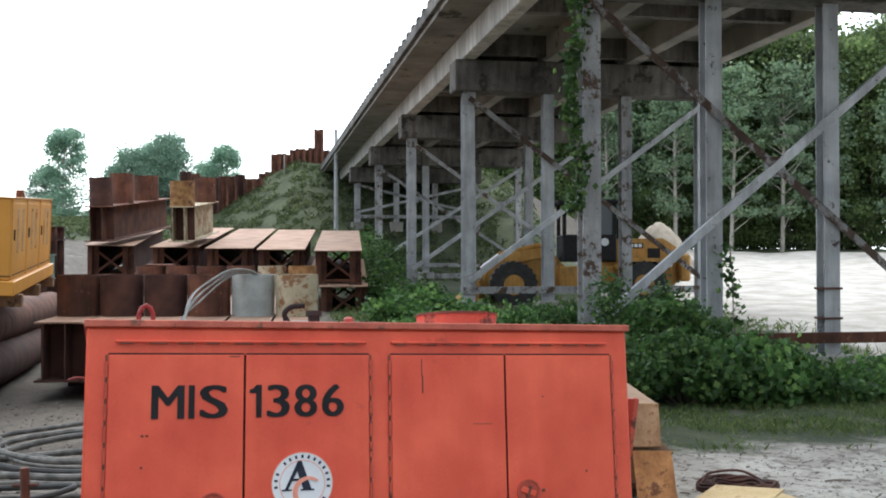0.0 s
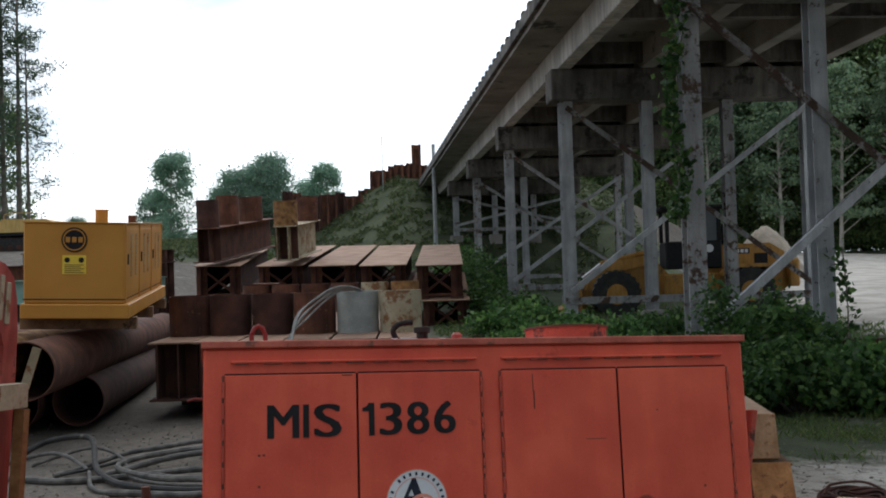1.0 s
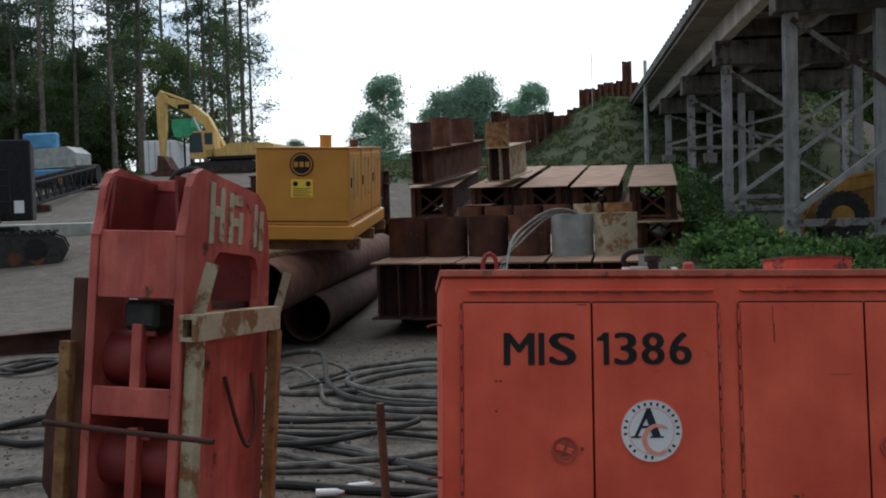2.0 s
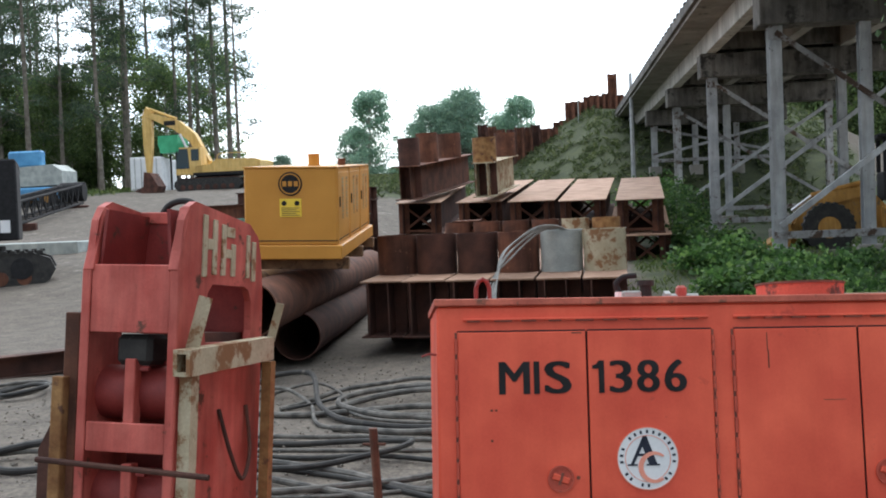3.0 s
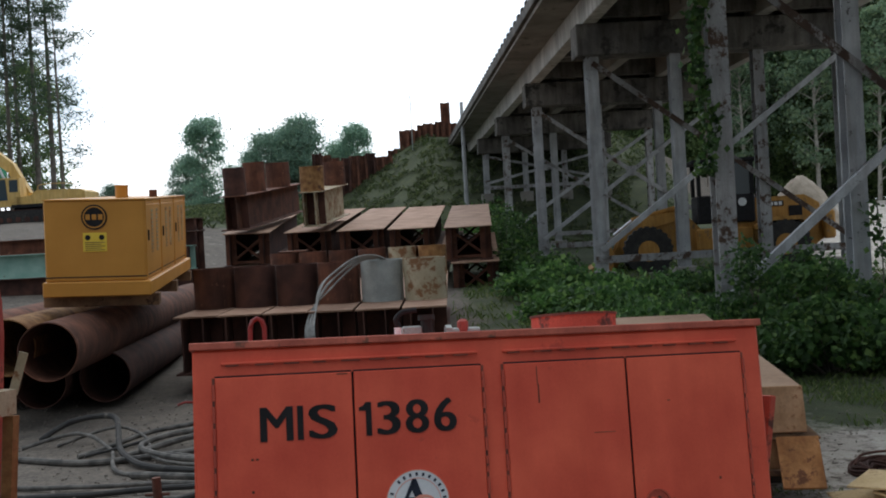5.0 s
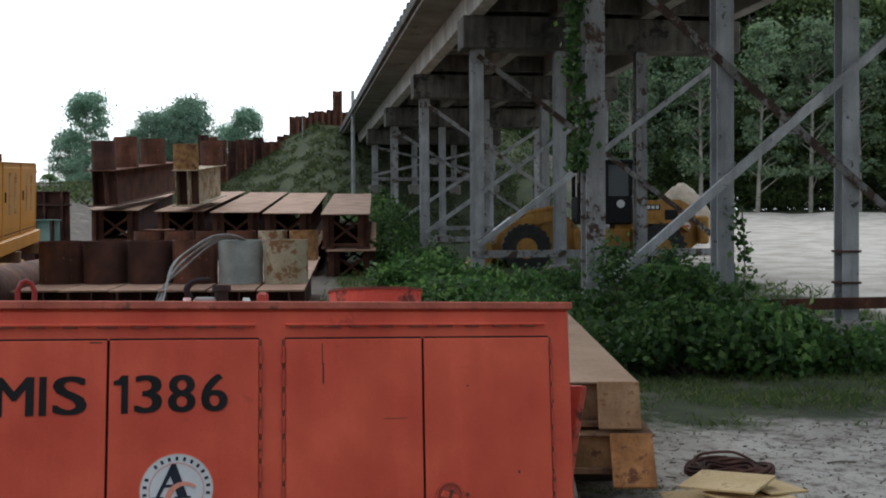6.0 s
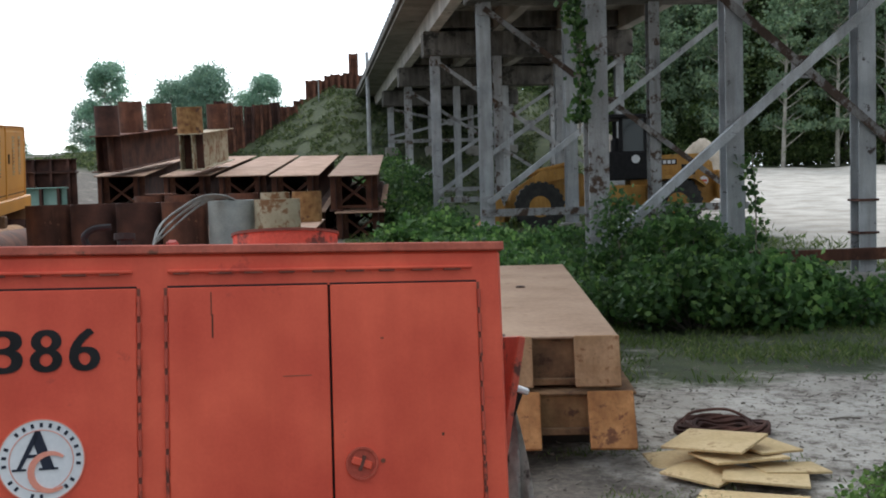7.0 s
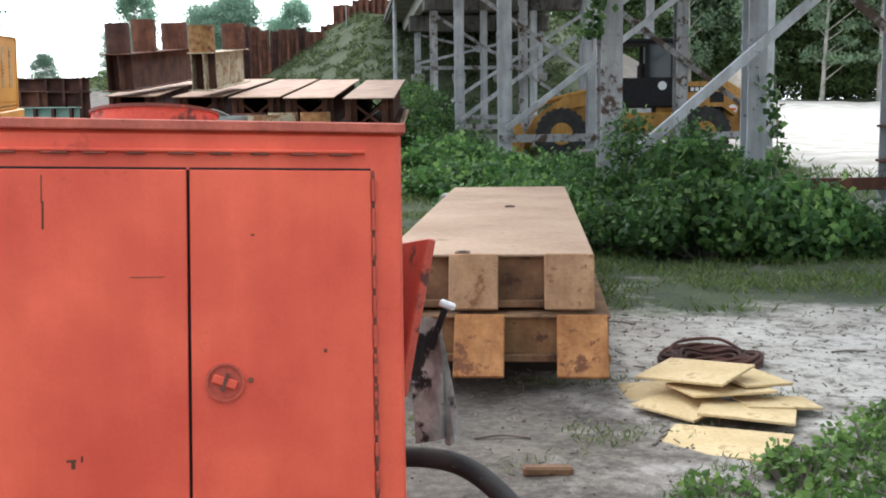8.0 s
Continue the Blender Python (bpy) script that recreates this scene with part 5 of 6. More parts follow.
# ---- wheel loader under the bridge ----
def wheel(parent, x, y, z, r, w):
    ty = part("tyre", C((x, y - w / 2, z), (x, y + w / 2, z), r, seg=36), RUBBER, parent, "dusty black tyre", smooth=True)
    for k in range(22):
        m = Matrix.Translation((x, y, z)) @ Matrix.Rotation(2 * math.pi * k / 22, 4, "Y")
        part("lug", B(-0.05, 0.05, -w / 2 - 0.005, w / 2 + 0.005, r - 0.02, r + 0.035, m=m), RUBBER, ty)
    part("rim", C((x, y - w / 2 - 0.02, z), (x, y + w / 2 + 0.02, z), r * 0.44, r * 0.38, seg=24), LOADER, ty)
    return ty


LZ = ground_z(4.0, 36)
ld = thing("wheel_loader", Matrix.Translation((3.85, 35.95, LZ - 0.06)) @ pose(0, 0, 0, 0, 0, 4), "yellow wheel loader with a black cab parked under the bridge", "wheel loader")
for x in (-2.5, 1.75):
    for y in (-0.95, 0.95):
        wheel(ld, x, y, 0.75, 0.75, 0.55)
part("rear_frame", prism(bmesh.new(), [(0.4, 0.7), (0.4, 1.5), (0.9, 2.25), (2.5, 2.28), (2.95, 2.0), (3.1, 0.9), (2.7, 0.6)], -0.6, 0.6), LOADER, ld)
part("front_frame", prism(bmesh.new(), [(-3.0, 0.8), (-2.9, 1.25), (-2.0, 1.75), (-1.1, 1.75), (-0.6, 1.2), (-0.6, 0.6), (-2.6, 0.55)], -0.45, 0.45), LOADER, ld)
part("belly", B(-0.9, 0.9, -0.7, 0.7, 0.65, 1.35, bevel=0.05), LOADER, ld)
part("fender", prism(bmesh.new(), [(0.85, 1.35), (1.15, 1.62), (2.3, 1.62), (2.65, 1.3), (2.65, 1.22), (2.25, 1.5), (1.2, 1.5), (0.9, 1.25)], -1.2, 1.2), LOADER, ld)
part("counterweight", B(3.0, 3.35, -0.95, 0.95, 0.85, 1.75, bevel=0.06), LOADER, ld)
part("grille", B(2.0, 2.42, -0.62, -0.60, 1.25, 1.95), BLACK, ld)
part("brand_plate", B(1.35, 1.85, -0.625, -0.6, 1.95, 2.12), BLACK, ld)
for i in range(3):
    part("brand_bar", B(1.42 + 0.14 * i, 1.52 + 0.14 * i, -0.635, -0.62, 1.98, 2.09), WHITE, ld)
sg = part("round_sign", C((2.68, -0.66, 1.42), (2.68, -0.63, 1.42), 0.14, seg=20), WHITE, ld)
part("sign_bar", B(2.59, 2.77, -0.67, -0.655, 1.39, 1.45), RED, sg)
cab = part("cab_base", B(-0.85, 0.95, -0.75, 0.75, 1.5, 2.4, bevel=0.05), BLACK, ld, "black cab")
for x in (-0.78, 0.1, 0.88):
    for y in (-0.7, 0.7):
        part("cab_post", B(x - 0.06, x + 0.06, y - 0.05, y + 0.05, 2.4, 3.42), BLACK, cab)
part("cab_glass", B(0.15, 0.84, -0.70, -0.69, 2.4, 3.4), GLASS, cab)
part("cab_roof", B(-1.0, 1.05, -0.85, 0.85, 3.42, 3.56, bevel=0.05), BLACK, cab)
part("seat", B(-0.1, 0.45, -0.25, 0.25, 2.1, 2.85, bevel=0.08), BLACK, cab)
part("cab_sign", C((0.55, -0.77, 2.15), (0.55, -0.75, 2.15), 0.13, seg=20), WHITE, cab)
for y in (-0.5, 0.5):
    part("lift_arm", prism(bmesh.new(), [(-1.3, 1.7), (-1.3, 2.0), (-2.4, 1.85), (-3.3, 1.25), (-3.75, 0.35), (-3.5, 0.25), (-3.0, 1.0), (-2.2, 1.5)], y - 0.09, y + 0.09), LOADER, ld)
part("tilt_cylinder", C((-1.3, 0, 2.1), (-2.9, 0, 1.75), 0.09, seg=12), LOADER, ld)
part("tilt_rod", C((-2.9, 0, 1.75), (-3.5, 0, 1.3), 0.05, seg=12), CHROME, ld)
part("bucket", prism(bmesh.new(), [(-3.7, 0.15), (-3.55, 0.6), (-3.75, 1.15), (-4.0, 1.2), (-3.85, 0.6), (-4.6, 0.12), (-4.6, 0.06), (-3.8, 0.04)], -1.25, 1.25), LOADER, ld, "worn yellow bucket")
part("exhaust", C((1.2, 0.2, 2.1), (1.2, 0.2, 2.95), 0.06, seg=12), BLACK, ld)


def heap(name, m, rx, ry, h, material, label, category):
    bm = bmesh.new()
    rows = []
    for j in range(15):
        v = j / 14
        rows.append([bm.verts.new((rx * v * math.cos(a) * (1 + 0.12 * noise.noise((math.cos(a) * 2, math.sin(a) * 2, v))), ry * v * math.sin(a), h * (1 - v ** 1.6) + 0.22 * v * noise.noise((math.cos(a) * 4 * v, math.sin(a) * 4 * v, 2)) + 0.1 * noise.noise((math.cos(a) * 11 * v, math.sin(a) * 11 * v, 5)))) for a in np.linspace(0, 2 * math.pi, 33)[:-1]])
    for j in range(14):
        for i in range(32):
            k = (i + 1) % 32
            bm.faces.new((rows[j][i], rows[j + 1][i], rows[j + 1][k], rows[j][k]))
    return solo(name, bm, material, m, label, category, smooth=True)


SAND = mat("heap_sand", (0.27, 0.225, 0.17), (0.40, 0.34, 0.27), 2.0, 0.95, 0, 0.4, 12)
heap("sand_heap", Matrix.Translation((9.9, 58, ground_z(9.9, 58) - 0.1)), 2.2, 1.6, 2.9, SAND, "pale heap of sand behind the loader", "sand heap")


# ---- excavator, container and machines on the left ----
EZ = ground_z(-40.5, 66)
ex = thing("excavator", Matrix.Translation((-38.1, 66, EZ - 0.05)) @ pose(0, 0, 0, 0, 0, 8) @ Matrix.Scale(0.95, 4), "yellow tracked excavator with its bucket on the ground", "excavator")
for y in (-1.4, 1.4):
    pr = [(-2.6, 0.45), (-2.3, 0.1), (-1.9, 0.0), (1.9, 0.0), (2.3, 0.1), (2.6, 0.45), (2.5, 0.8), (2.1, 1.0), (-2.1, 1.0), (-2.5, 0.8)]
    tr = part("track", prism(bmesh.new(), pr, y - 0.32, y + 0.32), RUBBER, ex, "muddy steel track")
    for k in range(26):
        part("shoe", B(-2.3 + k * 0.18, -2.18 + k * 0.18, y - 0.34, y + 0.34, 0.99, 1.04), RUST_DARK, tr)
    for k in range(7):
        part("roller", C((-1.9 + 0.63 * k, y - 0.36, 0.35), (-1.9 + 0.63 * k, y + 0.36, 0.35), 0.2, seg=14), RUST_DARK, tr)
part("undercarriage", B(-1.2, 1.2, -1.1, 1.1, 0.5, 1.2, bevel=0.05), BLACK, ex)
part("house", prism(bmesh.new(), [(-1.2, 1.25), (-1.2, 1.9), (0.2, 2.0), (0.6, 2.35), (3.6, 2.3), (4.0, 2.1), (4.0, 1.3)], -1.4, 1.4), PALE_YELLOW, ex)
part("skirt", B(-1.2, 4.0, -1.42, 1.42, 1.2, 1.42), BLACK, ex)
cb = part("cab", prism(bmesh.new(), [(-2.5, 1.3), (-2.5, 2.3), (-2.2, 3.3), (-0.6, 3.3), (-0.5, 1.3)], -1.4, -0.3), PALE_YELLOW, ex)
part("cab_window", prism(bmesh.new(), [(-2.52, 1.75), (-2.49, 2.3), (-2.22, 3.2), (-1.55, 3.2), (-1.45, 1.75)], -1.42, -0.28), GLASS, cb)
part("cab_window", B(-1.3, -0.7, -1.42, -1.38, 2.3, 3.15), GLASS, cb)
part("boom", prism(bmesh.new(), [(-0.9, 1.8), (-0.4, 2.3), (-1.5, 4.4), (-2.7, 5.4), (-5.1, 6.15), (-5.3, 5.85), (-3.1, 4.75), (-1.9, 3.8)], -0.1, 0.5), PALE_YELLOW, ex)
part("boom_mark", B(-3.9, -3.0, -0.12, -0.1, 5.1, 5.45, m=pose(0, 0, 0, 0, 0, 0)), BLACK, ex)
part("boom_cylinder", C((-1.5, -0.25, 2.0), (-2.6, -0.25, 4.4), 0.1, seg=12), CHROME, ex)
part("stick_cylinder", C((-3.0, 0.2, 5.6), (-5.2, 0.2, 6.45), 0.1, seg=12), PALE_YELLOW, ex)
part("stick", prism(bmesh.new(), [(-5.35, 6.6), (-4.9, 6.2), (-5.0, 3.6), (-5.25, 1.5), (-5.5, 1.5), (-5.65, 3.6), (-5.7, 5.9)], 0.0, 0.4), PALE_YELLOW, ex)
part("bucket", prism(bmesh.new(), [(-5.5, 1.7), (-5.0, 1.6), (-4.4, 0.6), (-4.6, 0.1), (-5.3, 0.0), (-6.3, 0.3), (-5.6, 0.6)], -0.5, 0.9), RUST_DARK, ex, "dark worn bucket")
part("handrail", tube(spline([(0.7, -1.3, 2.3), (0.8, -1.3, 2.7), (2.2, -1.3, 2.75), (3.2, -1.3, 2.65), (3.3, -1.3, 2.3)], 4), 0.03), PALE_YELLOW, ex)

ct = thing("shipping_container", Matrix.Translation((-48.6, 71, ground_z(-47, 71))) @ pose(0, 0, 0, 0, 0, 22), "white steel shipping container at the yard edge", "container")
part("shell", B(0, 2.44, 0, 6.0, 0.1, 2.7, bevel=0.02), WHITE, ct)
for x in (0.06, 1.24):
    dr = part("door", B(x, x + 1.13, -0.05, 0.0, 0.2, 2.6, bevel=0.01), WHITE, ct)
    for q in (0.3, 0.8):
        part("lock_bar", C((x + q, -0.08, 0.2), (x + q, -0.08, 2.6), 0.03, seg=8), GREY_STEEL, dr)
for k in range(18):
    part("rib", B(2.43, 2.47, 0.15 + k * 0.33, 0.32 + k * 0.33, 0.25, 2.55), WHITE, ct)
tk = thing("green_hopper", Matrix.Translation((-46.4, 73, ground_z(-46, 73) - 0.3)), "green hopper raised on a steel frame", "hopper")
part("tub", prism(bmesh.new(), [(-0.9, 3.9), (-0.7, 3.2), (0.7, 3.2), (0.9, 3.9), (0.9, 4.6), (-0.9, 4.6)], 0, 1.5), GREEN, tk)
for x in (-0.7, 0.7):
    for y in (0.1, 1.4):
        part("leg", B(x - 0.06, x + 0.06, y - 0.06, y + 0.06, 0, 3.3), BLACK, tk)

CZ = ground_z(-24, 29)
cr = thing("crawler_crane", Matrix.Translation((-22.2, 28.4, CZ - 0.35)) @ pose(0, 0, 0, 0, 0, 38), "crawler crane with yellow housing, black counterweight and muddy tracks", "crane")
pr = [(0.1, 0.55), (-0.1, 0.2), (-0.5, 0.0), (-6.0, 0.0), (-6.5, 0.4), (-6.3, 1.0), (-0.6, 1.1), (-0.05, 0.9)]
for y in (0.0, 3.4):
    tr = part("track", prism(bmesh.new(), pr, y - 0.4, y + 0.4), RUBBER, cr, "muddy steel track")
    for k in range(22):
        part("shoe", B(-6.1 + k * 0.27, -5.93 + k * 0.27, y - 0.45, y + 0.45, 1.08, 1.16), RUBBER, tr)
        part("shoe", B(-6.1 + k * 0.27, -5.93 + k * 0.27, y - 0.45, y + 0.45, -0.05, 0.02), RUST_DARK, tr)
    for k in range(8):
        part("roller", C((-5.6 + 0.68 * k, y - 0.42, 0.3), (-5.6 + 0.68 * k, y + 0.42, 0.3), 0.22, seg=14), RUST, tr)
    part("drive_hub", C((-0.9, y - 0.44, 0.6), (-0.9, y + 0.44, 0.6), 0.34, seg=18), BLACK, tr)
part("carbody", B(-5, -1.5, 0.3, 3.1, 0.6, 1.3, bevel=0.05), BLACK, cr)
part("counterweight", B(-2.0, -0.95, 0.2, 3.2, 1.5, 4.1, bevel=0.05), BLACK, cr)
part("house", B(-5.5, -2.02, 0.2, 3.2, 1.9, 4.75, bevel=0.2), PALE_YELLOW, cr)
part("deck", B(-5.5, -1.9, -0.3, 0.2, 1.45, 1.75), BLACK, cr)
for z in (2.1, 2.6, 3.1):
    part("handrail", C((-5.5, -0.25, z), (-1.6, -0.25, z), 0.03, seg=8), BLACK, cr)
for x in (-5.0, -3.8, -2.6, -1.6):
    part("rail_post", C((x, -0.25, 1.7), (x, -0.25, 3.1), 0.03, seg=8), BLACK, cr)
part("plate_sign", B(-1.5, -1.2, 0.17, 0.2, 1.75, 2.15), WHITE, cr)
part("stripe", B(-3.4, -2.2, 0.17, 0.2, 3.6, 3.75), BLACK, cr)

bo = thing("lattice_boom", Matrix.Translation((-34.6, 40, ground_z(-34.6, 40) + 0.55)) @ pose(0, 0, 0, 6, 0, 22), "black lattice crane boom lying on the yard", "crane boom")
for x in (0, 1.1):
    for z in (0, 1.0):
        part("chord", C((x, 0, z), (x, 11, z), 0.07, seg=8), BLACK, bo)
for k in range(10):
    for x in (0, 1.1):
        part("lacing", C((x, 1.1 * k, 0), (x, 1.1 * k + 0.55, 1.0), 0.035, seg=6), BLACK, bo)
        part("lacing", C((x, 1.1 * k + 0.55, 1.0), (x, 1.1 * k + 1.1, 0), 0.035, seg=6), BLACK, bo)
    for z in (0, 1.0):
        part("lacing", C((0, 1.1 * k, z), (1.1, 1.1 * k + 0.55, z), 0.035, seg=6), BLACK, bo)
part("boom_head", C((-0.1, 11.2, 0.6), (1.2, 11.2, 0.6), 0.55, seg=20), BLACK, bo)
for yy in (0.8, 10):
    solo("timber_bearer", B(-0.4, 1.6, 0, 0.3, -0.8, -0.08, bevel=0.01), RUST_DARK, bo.matrix_world @ Matrix.Translation((0, yy, 0)), "dark timber bearer under the boom", "timber", "bearers")
solo("steel_plate", B(-4.5, 0, 0, 2.4, 0, 0.5, bevel=0.02), GREY_STEEL, Matrix.Translation((-25.5, 34, ground_z(-25.5, 34) - 0.05)) @ pose(0, 0, 0, 0, 0, 10), "long grey steel mat on the dirt", "steel mat")
lf = thing("blue_lift", Matrix.Translation((-43.0, 51, ground_z(-43, 51))) @ pose(0, 0, 0, 0, 0, 10), "blue and grey boom lift parked by the woods", "lift")
part("chassis", B(-0.6, 3.0, 0, 2.2, 0.5, 1.2, bevel=0.1), BLUE, lf)
part("hood", prism(bmesh.new(), [(0.2, 1.25), (0.2, 2.4), (2.6, 2.5), (3.2, 2.1), (3.2, 1.3)], 0.1, 1.9), GREY_STEEL, lf)
part("boom", B(-0.5, 1.6, 0.7, 1.3, 2.45, 3.4, bevel=0.1), BLUE, lf)
for x in (0.0, 2.4):
    for y in (0.0, 2.2):
        wheel(lf, x, y, 0.5, 0.5, 0.4)


# ---- plants ----
def leaf_mesh(name, centres, size, material, slim=0.6, up=0.0, spread=0.35):
    """Many small separate leaves, each a bent diamond of its own."""
    c = np.asarray(centres, float)
    n = len(c)
    d = np.random.normal(size=(n, 3))
    d[:, 2] = d[:, 2] * (1 - up) + up * 1.5
    d /= np.linalg.norm(d, axis=1)[:, None]
    e = np.random.normal(size=(n, 3))
    e -= (e * d).sum(1)[:, None] * d
    e /= np.linalg.norm(e, axis=1)[:, None]
    f = np.cross(d, e)
    s = (size * np.random.uniform(1 - spread, 1 + spread, n))[:, None]
    v = np.stack([c - d * s * 0.5, c + e * s * slim * 0.5 + f * s * 0.08, c + d * s * 0.5, c - e * s * slim * 0.5 + f * s * 0.08], 1).reshape(-1, 3)
    faces = np.arange(4 * n).reshape(-1, 4)
    me = bpy.data.meshes.new(name)
    me.from_pydata(v.tolist(), [], faces.tolist())
    me.materials.append(material)
    return me


def leafy(name, me, parent):
    ob = new(name, me)
    ob.parent = parent
    return ob


def broadleaf(seed, h, wide, leaves, leaf, material, bark, label, low=0.35, clumps=70):
    """A trunk with limbs out to many uneven clumps that fill a ragged crown."""
    rng = random.Random(seed)
    np.random.seed(seed)
    ob = thing("tree", I4, label, "tree", "woodland trees")
    bm, pts = bmesh.new(), []
    lean = Vector((rng.uniform(-0.03, 0.03), rng.uniform(-0.03, 0.03), 1))
    cyl(bm, (0, 0, -0.3), lean * h * 0.55, h * 0.012, h * 0.007, seg=9, caps=False)
    cyl(bm, lean * h * 0.55, lean * h * 0.93, h * 0.007, h * 0.002, seg=7, caps=False)
    lobes = [(rng.uniform(0, 6.28), rng.uniform(0.55, 1.3)) for k in range(5)]
    for k in range(clumps):
        f = rng.uniform(0, 1) ** 0.8
        z = h * (low + (0.97 - low) * f)
        a = rng.uniform(0, 6.28)
        reach = sum(w * max(0.0, math.cos(a - p)) for p, w in lobes) / 1.6
        r = h * 0.17 * wide * (0.35 + 0.9 * math.sin(math.pi * min(1, 0.22 + 0.75 * f))) * (0.35 + 0.65 * rng.random() ** 0.5) * (0.6 + 0.4 * reach)
        c = Vector((r * math.cos(a), r * math.sin(a), z)) + Vector((lean.x * z, lean.y * z, 0))
        base = lean * max(0.05 * h, z - r * rng.uniform(0.5, 0.9))
        cyl(bm, base, c, h * 0.0035, h * 0.0012, seg=5, caps=False)
        n = int(leaves / clumps * rng.uniform(0.5, 1.5))
        size = h * 0.045 * wide * rng.uniform(0.6, 1.3)
        g = np.random.normal(size=(n, 3)) * np.array((1.0, 1.0, 0.55)) * size
        pts.append(np.array(c) + g)
    part("trunk", bm, bark, ob, smooth=True)
    c = np.concatenate(pts)
    leafy("crown", leaf_mesh("crown", c[c[:, 2] > 0.1], leaf, material, 0.7), ob)
    return ob


def pine(seed, h, leaves, label, bare=0.45):
    rng = random.Random(seed)
    np.random.seed(seed)
    ob = thing("pine_tree", I4, label, "pine tree", "pines")
    bm, pts = bmesh.new(), []
    cyl(bm, (0, 0, -0.3), (rng.uniform(-0.3, 0.3), 0, h), h * 0.010, h * 0.002, seg=9)
    k = 34
    per = leaves // (k * 3)
    for i in range(k):
        f = (bare + (1 - bare) * (i / k)) if i > 4 else rng.uniform(0.25, bare)
        a = rng.uniform(0, 6.28)
        n = h * (0.13 * (1 - f) + 0.035) * rng.uniform(0.6, 1.3)
        p = Vector((0, 0, h * f))
        d = Vector((math.cos(a), math.sin(a), rng.uniform(-0.05, 0.45)))
        q = p + d * n
        cyl(bm, p, q, 0.045, 0.015, seg=5, caps=False)
        for u in (0.6, 0.85, 1.05):
            c = p + d * n * u
            g = np.random.normal(size=(per, 3)) * np.array((0.42, 0.42, 0.22)) * (0.7 + n * 0.25)
            pts.append(np.array(c) + g)
    part("trunk", bm, BARK, ob, smooth=True)
    leafy("crown", leaf_mesh("crown", np.concatenate(pts), 0.42, NEEDLE, 0.22), ob)
    return ob


def plant(ob, x, y, s=1.0, turn=0.0, sink=0.0, first=False):
    m = Matrix.Translation((x, y, ground_z(x, y) - sink)) @ pose(0, 0, 0, 0, 0, turn)
    if first:
        ob.matrix_world = m @ Matrix.Scale(s, 4)
        return ob
    c = copy_thing(ob, m)
    c.scale = (s, s, s)
    return c


WOOD = [broadleaf(11, 19, 1.05, 9500, 0.36, LEAF, PALE_BARK, "tall leafy tree with a slim pale trunk", 0.3),
        broadleaf(12, 17, 1.2, 9500, 0.36, LEAF_PALE, BARK, "broad leafy tree at the wood's edge", 0.25),
        broadleaf(13, 21, 0.9, 9500, 0.36, LEAF, PALE_BARK, "tall narrow leafy tree in the wood", 0.15, 90),
        broadleaf(14, 9, 1.8, 7000, 0.32, LEAF, BARK, "low bushy tree at the wood's edge", 0.04, 60)]
rng = random.Random(33)
spots = []
for i in range(27):
    x = 6 + i * 2.9
    for q in range(2):
        spots.append((x + q * 1.4 + rng.uniform(-0.8, 0.8), 94.5 + 2.5 * q - 0.12 * x + rng.uniform(-1.5, 1.5), 3, rng.uniform(0.55, 1.05)))
    spots.append((x + rng.uniform(-1, 1), 97 - 0.12 * x + rng.uniform(-1.5, 1.5), rng.choice((0, 1, 2, 2)), rng.uniform(0.8, 1.1)))
    spots.append((x + rng.uniform(-1.5, 1.5), 103 - 0.12 * x + rng.uniform(-2, 2), rng.choice((0, 1, 2)), rng.uniform(0.95, 1.25)))
    if i % 2:
        spots.append((x + rng.uniform(-1.5, 1.5), 111 - 0.12 * x + rng.uniform(-2, 2), rng.choice((0, 2)), rng.uniform(1.1, 1.4)))
used = set()
for x, y, k, s in spots:
    plant(WOOD[k], x, y, s, rng.uniform(0, 360), 0.1, k not in used)
    used.add(k)
SLIM = broadleaf(15, 16, 0.62, 5200, 0.32, LEAF_PALE, PALE_BARK, "slim pale-stemmed tree at the wood's edge", 0.2, 60)
for i in range(13):
    plant(SLIM, 12 + i * 4.2 + rng.uniform(-1.5, 1.5), 89.5 - 0.12 * (12 + i * 4.2) + rng.uniform(-1, 1), rng.uniform(0.7, 1.1), rng.uniform(0, 360), 0.1, i == 0)
# lone trees in the middle distance
for i in range(9):
    plant(WOOD[3], -1 + 1.6 * i, 100 + rng.uniform(-2, 2), rng.uniform(0.7, 1.0), rng.uniform(0, 360), 0.1)
# the crown colour carries the haze of distance
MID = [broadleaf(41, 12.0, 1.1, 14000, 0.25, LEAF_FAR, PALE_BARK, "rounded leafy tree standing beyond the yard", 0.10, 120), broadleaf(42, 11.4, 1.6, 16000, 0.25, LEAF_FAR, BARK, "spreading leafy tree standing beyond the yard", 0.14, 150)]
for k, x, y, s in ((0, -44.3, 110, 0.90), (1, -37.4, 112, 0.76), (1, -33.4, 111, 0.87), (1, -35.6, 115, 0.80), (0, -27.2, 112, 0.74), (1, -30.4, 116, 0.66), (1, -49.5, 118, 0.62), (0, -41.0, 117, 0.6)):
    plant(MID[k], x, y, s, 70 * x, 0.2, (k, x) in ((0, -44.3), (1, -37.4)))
for i in range(22):
    x = -130 + i * 4.8
    plant(WOOD[3] if i % 2 else MID[1], x, 150 + rng.uniform(-6, 6), rng.uniform(0.4, 0.62), rng.uniform(0, 360), 0.6)
